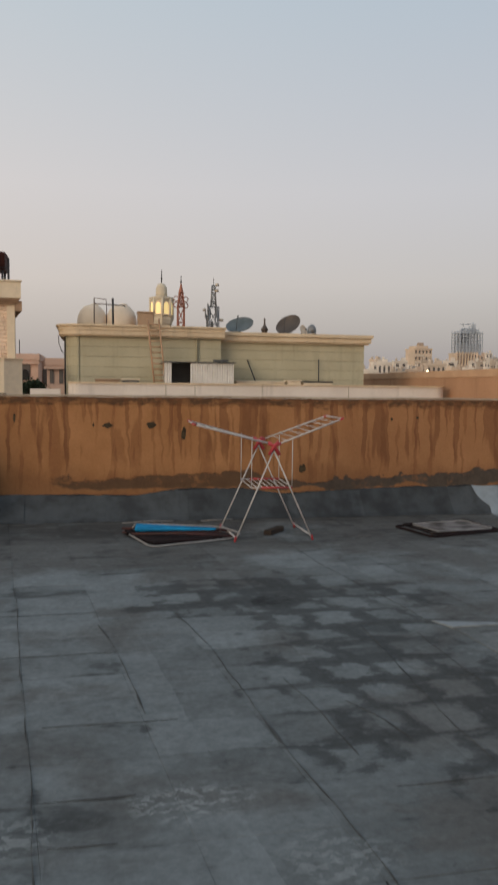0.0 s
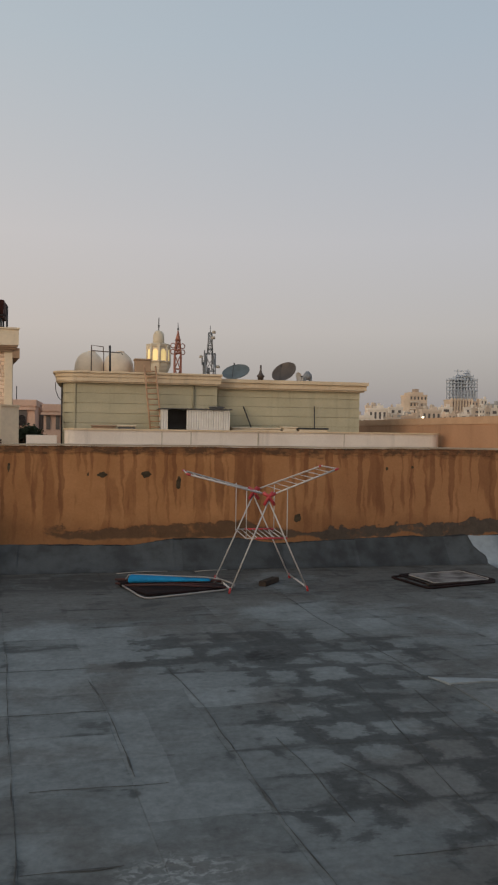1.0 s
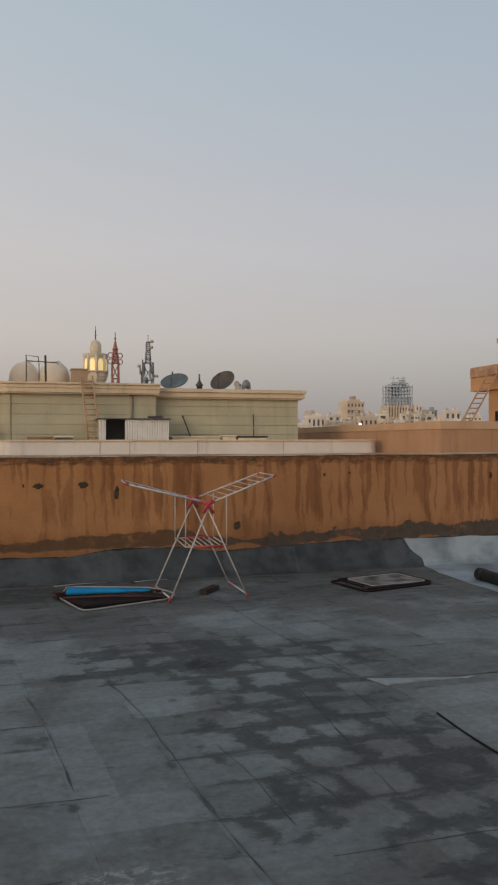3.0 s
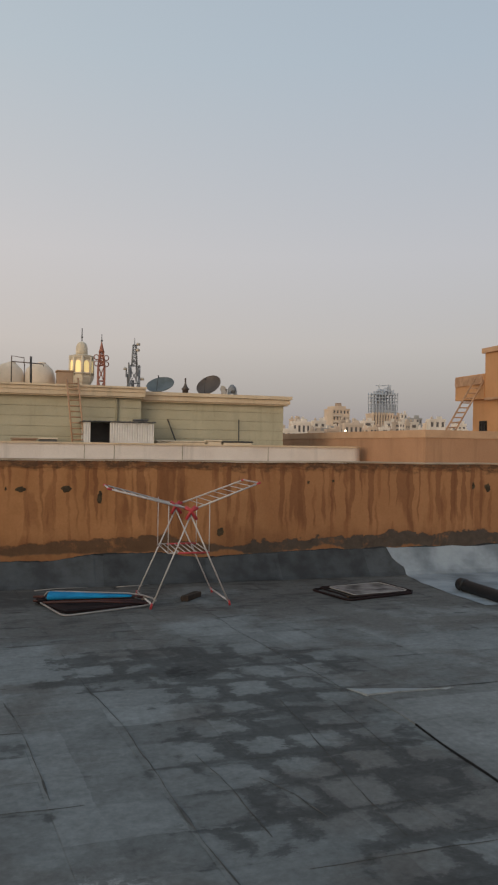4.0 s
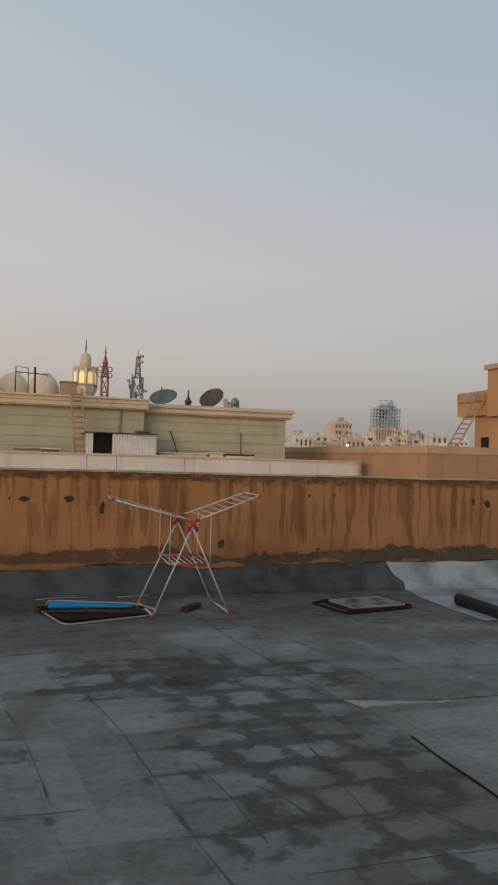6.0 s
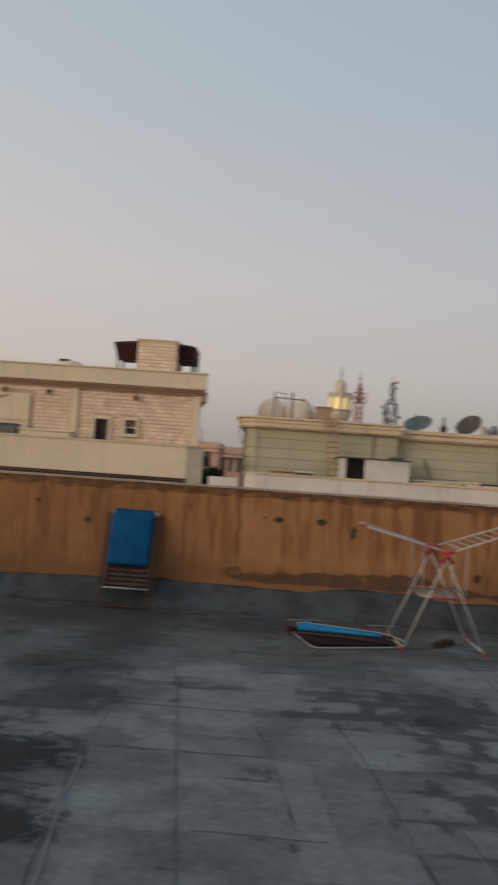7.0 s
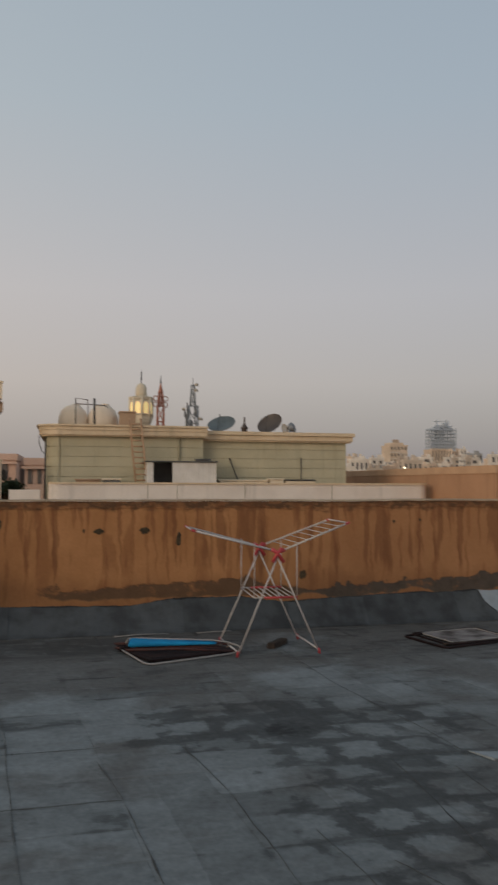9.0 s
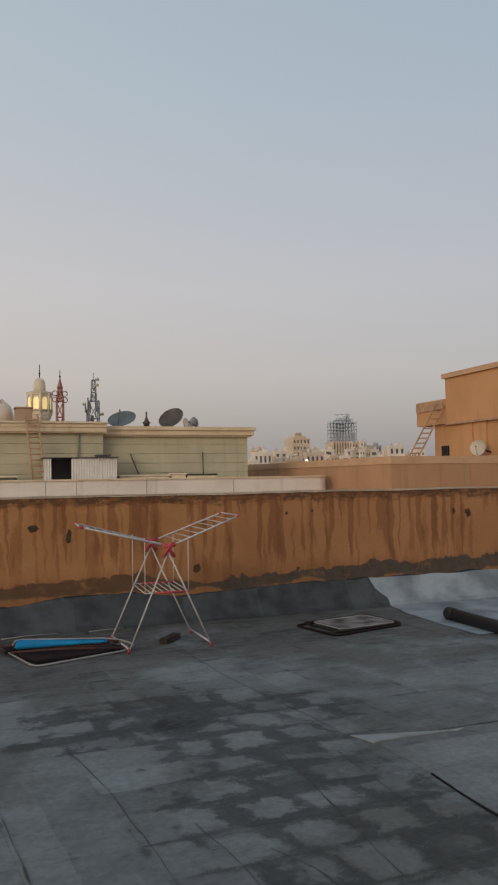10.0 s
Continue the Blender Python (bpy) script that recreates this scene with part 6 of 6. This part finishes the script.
def orange_house():
    t = thing("orange_house", "orange plastered upper storey with an overhanging roof band", "house", (32, 33, 0.94))
    part("wall", boxes((25.2, 41, 30, 38.3, 0.9, 4.49)), M_ORANGE, t)
    part("upper_wall", boxes((25.0, 41.3, 29.8, 36.86, 4.49, 7.0)), M_ORANGE, t, "overhanging orange upper band")
    part("coping", boxes((24.86, 41.4, 29.65, 37.02, 7.0, 7.27)), M_TANCAP, t, "pale orange coping")
    part("fascia", boxes((24.94, 25.0, 29.8, 36.86, 4.40, 4.53)), M_RUSTY, t, "thin brown drip edge")
    for y in (35.1, 33.9, 31.2):
        part("pilaster", boxes((25.1, 25.2, y - 0.4, y + 0.4, 0.94, 4.49)), M_ORANGE, t)
    w = part("window", boxes((25.15, 25.19, 36.9, 37.6, 2.34, 3.27)), M_DARKGLASS, t, "small dark barred window")
    for k in range(4):
        part("bar", boxes((25.1, 25.14, 36.98 + 0.17 * k, 37.01 + 0.17 * k, 2.34, 3.27)), M_IRON, w)
    part("landing", boxes((24.95, 25.9, 36.86, 39.75, 4.49, 5.88)), M_ORANGE, t, "orange boxed stair landing")
    part("landing_panel", boxes((24.88, 24.95, 37.0, 39.7, 5.3, 5.82)), M_RUSTY, t, "rust-brown landing panel")


orange_house()
ladder("steel_stair", "rust-brown steel ladder stair up to the orange landing", (21.7, 37.2, 0.94), (24.6, 37.2, 5.6), (0.42, -0.28, 0), 16, 0.05, M_RUSTY)


# ---------------- houses beyond ----------------
WIN_MESH = {}


def pane(w, h):
    key = (round(w, 2), round(h, 2))
    if key not in WIN_MESH:
        bm = boxes((-w / 2, w / 2, -0.06, 0.06, -h / 2, h / 2))
        me = bpy.data.meshes.new("window")
        bm.to_mesh(me)
        bm.free()
        me.materials.append(M_FARGLASS)
        WIN_MESH[key] = me
    return WIN_MESH[key]


def far_house(x0, x1, y, top, mat_, label, cols=3, rows=2, storey=3.2, depth=None, kit=True):
    depth = depth or 0.3 * (x1 - x0)
    if kit and top < 0.045 * y:
        top -= 0.0075 * y
    t = thing("far_house", label, "house", ((x0 + x1) / 2, y + depth / 2, GROUND), "houses beyond the roofs")
    part("wall", boxes((x0, x1, y, y + depth, GROUND, top - 0.5)), mat_, t)
    e = 0.012 * (x1 - x0) + 0.1
    part("roof_band", boxes((x0 - e, x1 + e, y - e, y + depth + e, top - 0.55, top)), mat_, t)
    w, h = (x1 - x0) / cols * 0.42, storey * 0.45
    for r in range(rows):
        for c in range(cols):
            o = new("window", pane(w, h))
            o.parent = t
            o.location = Vector((x0 + (c + 0.5) * (x1 - x0) / cols, y - 0.02, top - 0.9 - h / 2 - r * storey)) - t.location
    if kit:
        part("stair_head", boxes((x0 + (x1 - x0) * 0.55, x0 + (x1 - x0) * 0.85, y + depth * 0.3, y + depth * 0.6, top, top + min(1.6, 0.004 * y))), mat_, t)
        part("roof_tank", lathe([(0.3, 0), (0.34, 0.1), (0.34, 0.6), (0.15, 0.75)], 10, (x0 + (x1 - x0) * 0.2, y + depth * 0.4, top)), M_FAR[4], t, "sand roof tank", True)
    return t


WHITE_H, CREAM_H, TAN_H = "small white flat-roofed house in the distance", "cream flat-roofed house in the distance", "tan flat-roofed house in the distance"
far_house(49.6, 52.7, 140, 6.2, M_FAR[0], WHITE_H, 3, 2)
far_house(59.4, 63.6, 160, 7.3, M_FAR[0], WHITE_H, 4, 2)
far_house(47.7, 50.0, 120, 5.3, M_FAR[4], CREAM_H, 2, 2)
far_house(76.1, 81.0, 180, 7.6, M_FAR[2], TAN_H, 3, 2)
far_house(67.5, 71.7, 150, 6.9, M_FAR[4], CREAM_H, 4, 2)
far_house(64.0, 68.5, 170, 7.2, M_FAR[1], CREAM_H, 3, 2)
far_house(204.7, 208.5, 380, 20.9, M_FAR[0], WHITE_H, 2, 5)
far_house(164.6, 172.0, 300, 15.1, M_FAR[3], "grey house with dark glazing in the distance", 5, 4)
far_house(117.2, 122.5, 200, 10.5, M_FAR[0], WHITE_H, 3, 3)
far_house(149.1, 153.0, 260, 11.2, M_FAR[4], CREAM_H, 2, 3)
far_house(128.5, 136.8, 210, 9.3, M_FAR[1], CREAM_H, 4, 3)
far_house(118.0, 127.0, 300, 13.0, M_FAR[2], TAN_H, 4, 3)
far_house(152.0, 160.0, 340, 13.5, M_FAR[4], CREAM_H, 3, 3)
far_house(170.0, 186.0, 400, 16.5, M_FAR[1], CREAM_H, 6, 4)
far_house(188.0, 200.0, 390, 16.0, M_FAR[2], TAN_H, 5, 4)
far_house(220.5, 227.0, 420, 21.7, M_FAR[2], TAN_H, 3, 5)
far_house(226.0, 243.0, 430, 17.0, M_FAR[0], WHITE_H, 6, 4)
far_house(88.0, 96.0, 230, 10.0, M_FAR[1], CREAM_H, 4, 3)
far_house(98.0, 104.0, 250, 10.8, M_FAR[0], WHITE_H, 3, 3)
far_house(84.0, 90.0, 205, 8.6, M_FAR[3], "grey flat-roofed house in the distance", 3, 2)

# stepped block of flats
t = far_house(142.2, 150.9, 330, 19.8, M_FAR[1], "cream stepped block of flats in the distance", 5, 6, 3.0, 10, False)
part("upper_storey", boxes((143.4, 149.4, 331, 339, 19.8, 21.0)), M_FAR[1], t)
part("stair_head", boxes((146.0, 148.0, 333, 336, 21.0, 22.6)), M_FAR[2], t)
for z in (16.6, 13.6, 10.6):
    part("balcony", boxes((142.6, 146.6, 329.2, 330, z - 0.4, z)), M_FAR[0], t, "pale balcony band")

# cream flats below the unfinished tower
t = far_house(207.0, 221.0, 420, 22.6, M_FAR[1], "cream block of flats with tall dark window strips", 7, 1, 3.2, 9, False)
for k in range(8):
    x = 207.6 + 12.8 * k / 7
    part("pier", boxes((x - 0.4, x + 0.4, 419.2, 420, GROUND, 23.2)), M_FAR[1], t, "cream pier")
    if k < 7:
        part("window_strip", boxes((x + 0.6, x + 1.2, 419.9, 420.1, 4, 21.5)), M_FARGLASS, t, "dark window strip")


def unfinished_tower():
    t = thing("unfinished_tower", "grey concrete tower under construction with cranes", "tower block", (356, 715, GROUND))
    x0, x1, y0, y1 = 345.6, 373.9, 700.0, 712.0
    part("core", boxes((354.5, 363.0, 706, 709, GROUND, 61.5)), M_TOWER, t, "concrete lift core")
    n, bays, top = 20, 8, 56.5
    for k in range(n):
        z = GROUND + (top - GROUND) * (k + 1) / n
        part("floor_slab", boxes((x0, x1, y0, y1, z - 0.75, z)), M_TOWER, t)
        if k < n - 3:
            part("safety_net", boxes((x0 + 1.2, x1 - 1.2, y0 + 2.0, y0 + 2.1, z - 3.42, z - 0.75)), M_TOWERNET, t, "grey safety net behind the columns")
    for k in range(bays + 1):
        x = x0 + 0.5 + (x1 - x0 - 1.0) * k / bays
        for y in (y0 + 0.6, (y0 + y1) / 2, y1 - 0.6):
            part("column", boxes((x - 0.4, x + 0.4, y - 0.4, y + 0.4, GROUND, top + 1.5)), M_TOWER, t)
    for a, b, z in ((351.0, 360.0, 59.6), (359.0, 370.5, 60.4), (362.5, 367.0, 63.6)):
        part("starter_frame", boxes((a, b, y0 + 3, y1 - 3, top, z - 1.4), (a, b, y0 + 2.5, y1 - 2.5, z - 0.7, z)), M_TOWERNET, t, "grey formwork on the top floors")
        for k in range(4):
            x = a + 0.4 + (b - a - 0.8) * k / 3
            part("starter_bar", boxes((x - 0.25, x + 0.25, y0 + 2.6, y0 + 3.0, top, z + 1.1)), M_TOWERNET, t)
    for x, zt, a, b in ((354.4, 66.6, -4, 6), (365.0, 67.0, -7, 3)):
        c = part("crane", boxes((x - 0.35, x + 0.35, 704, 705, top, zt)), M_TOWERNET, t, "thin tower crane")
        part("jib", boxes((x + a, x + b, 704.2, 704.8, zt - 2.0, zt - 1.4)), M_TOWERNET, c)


unfinished_tower()

# the low sprawl of small houses over the tan roof
rnd = random.Random(21)
for k in range(72):
    y = rnd.uniform(160, 460)
    x = y * (0.365 + 0.275 * (k + rnd.random()) / 72)
    wide = y * rnd.uniform(0.006, 0.019)
    m = rnd.choice((0, 0, 0, 1, 1, 2, 4))
    far_house(x, x + wide, y, 1.65 + y * rnd.uniform(0.0350, 0.0395), M_FAR[m], (WHITE_H, CREAM_H, TAN_H, TAN_H, CREAM_H)[m], rnd.choice((1, 2, 2, 3)), 2, y * rnd.uniform(0.006, 0.011))

# street lamp that is already lit among the far houses
t = thing("street_lamp", "lit street lamp among the distant houses", "street lamp", (66.6, 148, GROUND))
part("post", bar((66.6, 148, GROUND), (66.6, 148, 5.2), 0.1), M_MASTSTEEL, t)
part("lamp", lathe([(0.1, 0), (0.26, 0.08), (0.26, 0.25), (0.1, 0.35)], 10, (66.6, 147.6, 4.95)), M_STREETLIT, t, "glowing lamp head")

# pink houses in the gap between stone and green houses
t = far_house(-7.3, -5.0, 70, 4.2, M_PINK, "pink rendered house with an arched window", 1, 1, 3.0, 9, False)
part("arched_window", slab_upright([(-6.42, 1.9), (-5.78, 1.9)] + [(-6.1 + 0.32 * math.cos(a), 2.5 + 0.36 * math.sin(a)) for a in [k * math.pi / 8 for k in range(9)]], 69.85, 70.05), M_DARKGLASS, t, "dark arched window")
part("cornice", boxes((-7.4, -4.9, 69.7, 70, 3.3, 3.5)), M_PINK, t)
far_house(-5.2, -4.3, 75, 3.9, M_PINK, "narrow pink rendered house between roofs", 1, 2, 3.0, 6, False)
t = far_house(-3.75, -1.6, 62, 3.6, M_PINK, "pink rendered house with a cornice", 3, 2, 2.4, 8, False)
part("cornice", boxes((-3.95, -1.4, 61.6, 62, 2.75, 2.95)), M_PINK, t)
for x in (-7.2, -6.75):
    prop("roof_aerial", "thin dark aerial on a pink house roof", (x, 72, 4.2), (x, 72, 5.5), 0.04)
tagged(part("white_wall", boxes((-2.68, -1.44, 33.5, 33.9, GROUND, 1.385)), M_WHITE), "low white garden wall between the houses", "wall")


def tree(x, y, top, spread, seed, label):
    t = thing("tree", label, "tree", (x, y, GROUND))
    rnd = random.Random(seed)
    bm = bmesh.new()
    fork = top - spread * 1.7
    tube(bm, [(x, y, GROUND), (x + 0.1, y, (GROUND + fork) / 2), (x, y, fork)], 0.2, 8)
    tips = []
    for k in range(7):
        a = k * 2.4
        e = Vector((x + spread * 0.6 * math.cos(a), y + spread * 0.6 * math.sin(a), fork + spread * rnd.uniform(0.7, 1.3)))
        tube(bm, [(x, y, fork - 0.3), Vector((x, y, fork)).lerp(e, 0.5) + Vector((0, 0, 0.2)), e], 0.06, 6)
        tips.append(e)
    part("trunk", bm, M_BARK, t)
    vs, fs = [], []
    for _ in range(2600):
        c = rnd.choice(tips) + Vector((rnd.gauss(0, 0.3), rnd.gauss(0, 0.3), rnd.gauss(0, 0.22))) * spread * 0.75
        n = Vector((rnd.gauss(0, 1), rnd.gauss(0, 1), rnd.gauss(0, 1))).normalized()
        u = n.orthogonal().normalized() * rnd.uniform(0.06, 0.13)
        v = n.cross(u) * 0.55
        k = len(vs)
        vs += [c - u, c + v, c + u, c - v]
        fs.append((k, k + 1, k + 2, k + 3))
    me = bpy.data.meshes.new("crown")
    me.from_pydata(vs, [], fs)
    me.materials.append(M_LEAF)
    ob = new("crown", me)
    ob.parent = t
    ob.matrix_parent_inverse = t.matrix_world.inverted()


tree(-4.2, 50.0, 1.9, 1.0, 5, "dark green leafy tree between the houses")
tree(-3.25, 51.0, 1.4, 0.9, 8, "dark green leafy tree between the houses")

# ---------------- roof tiles, laid last ----------------
def tile_mesh(name, w, d, h, e):
    bm = bmesh.new()
    lo = [bm.verts.new((x, y, -h)) for x, y in ((-w, -d), (w, -d), (w, d), (-w, d))]
    md = [bm.verts.new((x, y, -e)) for x, y in ((-w, -d), (w, -d), (w, d), (-w, d))]
    hi = [bm.verts.new((x, y, 0)) for x, y in ((-w + e, -d + e), (w - e, -d + e), (w - e, d - e), (-w + e, d - e))]
    for a, b in ((lo, md), (md, hi)):
        for k in range(4):
            bm.faces.new((a[k], a[(k + 1) % 4], b[(k + 1) % 4], b[k]))
    bm.faces.new(hi)
    for v in bm.verts:
        v.co.x -= LEAN * v.co.y
    me = bpy.data.meshes.new(name)
    bm.to_mesh(me)
    bm.free()
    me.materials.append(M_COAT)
    return me


TILES = [tile_mesh("roof_tile", TILE_W / 2 - g, TILE_D / 2 - g2, 0.014, 0.0008) for g, g2 in ((0.0003, 0.0002), (0.0002, 0.0002), (0.0004, 0.0002))]
rnd = random.Random(11)
vs, fs = [], []
i0, i1 = math.floor((ROOF_X0 - TILE_X) / TILE_W) + 1, math.floor((ROOF_X1 - TILE_X) / TILE_W)
j0, j1 = math.floor((ROOF_Y0 - TILE_Y) / TILE_D) + 1, math.floor((WALL_Y - COVE_DEPTH - TILE_Y) / TILE_D) + 1
for i in range(i0 - 2, i1 + 3):
    for j in range(j0, j1):
        cy = TILE_Y + (j + 0.5) * TILE_D
        cx = TILE_X + (i + 0.5) * TILE_W - LEAN * (cy - LEAN_Y)
        if not ROOF_X0 + 0.3 < cx < ROOF_X1 - 0.3:
            continue
        tilt = (rnd.uniform(-0.15, 0.15), rnd.uniform(-0.15, 0.15), rnd.uniform(-0.15, 0.15))
        z = rnd.uniform(-0.001, 0.001)
        if -2.9 < cx < 4.6 and 2.4 < cy < 9.0:
            ob = new("roof_tile", TILES[rnd.randrange(3)])
            ob.parent = floor
            ob.matrix_basis = pose(cx, cy, z, *tilt)
        else:
            k = len(vs)
            w, d = TILE_W / 2 - 0.004, TILE_D / 2 - 0.003
            vs += [(cx + u * w - LEAN * v * d, cy + v * d, h) for h in (-0.014, z) for u, v in ((-1, -1), (1, -1), (1, 1), (-1, 1))]
            fs += [(k + 4, k + 5, k + 6, k + 7), (k, k + 1, k + 5, k + 4), (k + 1, k + 2, k + 6, k + 5), (k + 2, k + 3, k + 7, k + 6), (k + 3, k, k + 4, k + 7)]
me = bpy.data.meshes.new("outer_tiles")
me.from_pydata(vs, [], fs)
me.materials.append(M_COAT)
ob = new("outer_tiles", me)
ob.parent = floor
tagged(ob, "worn grey coated roof tiles", kind="stuff")
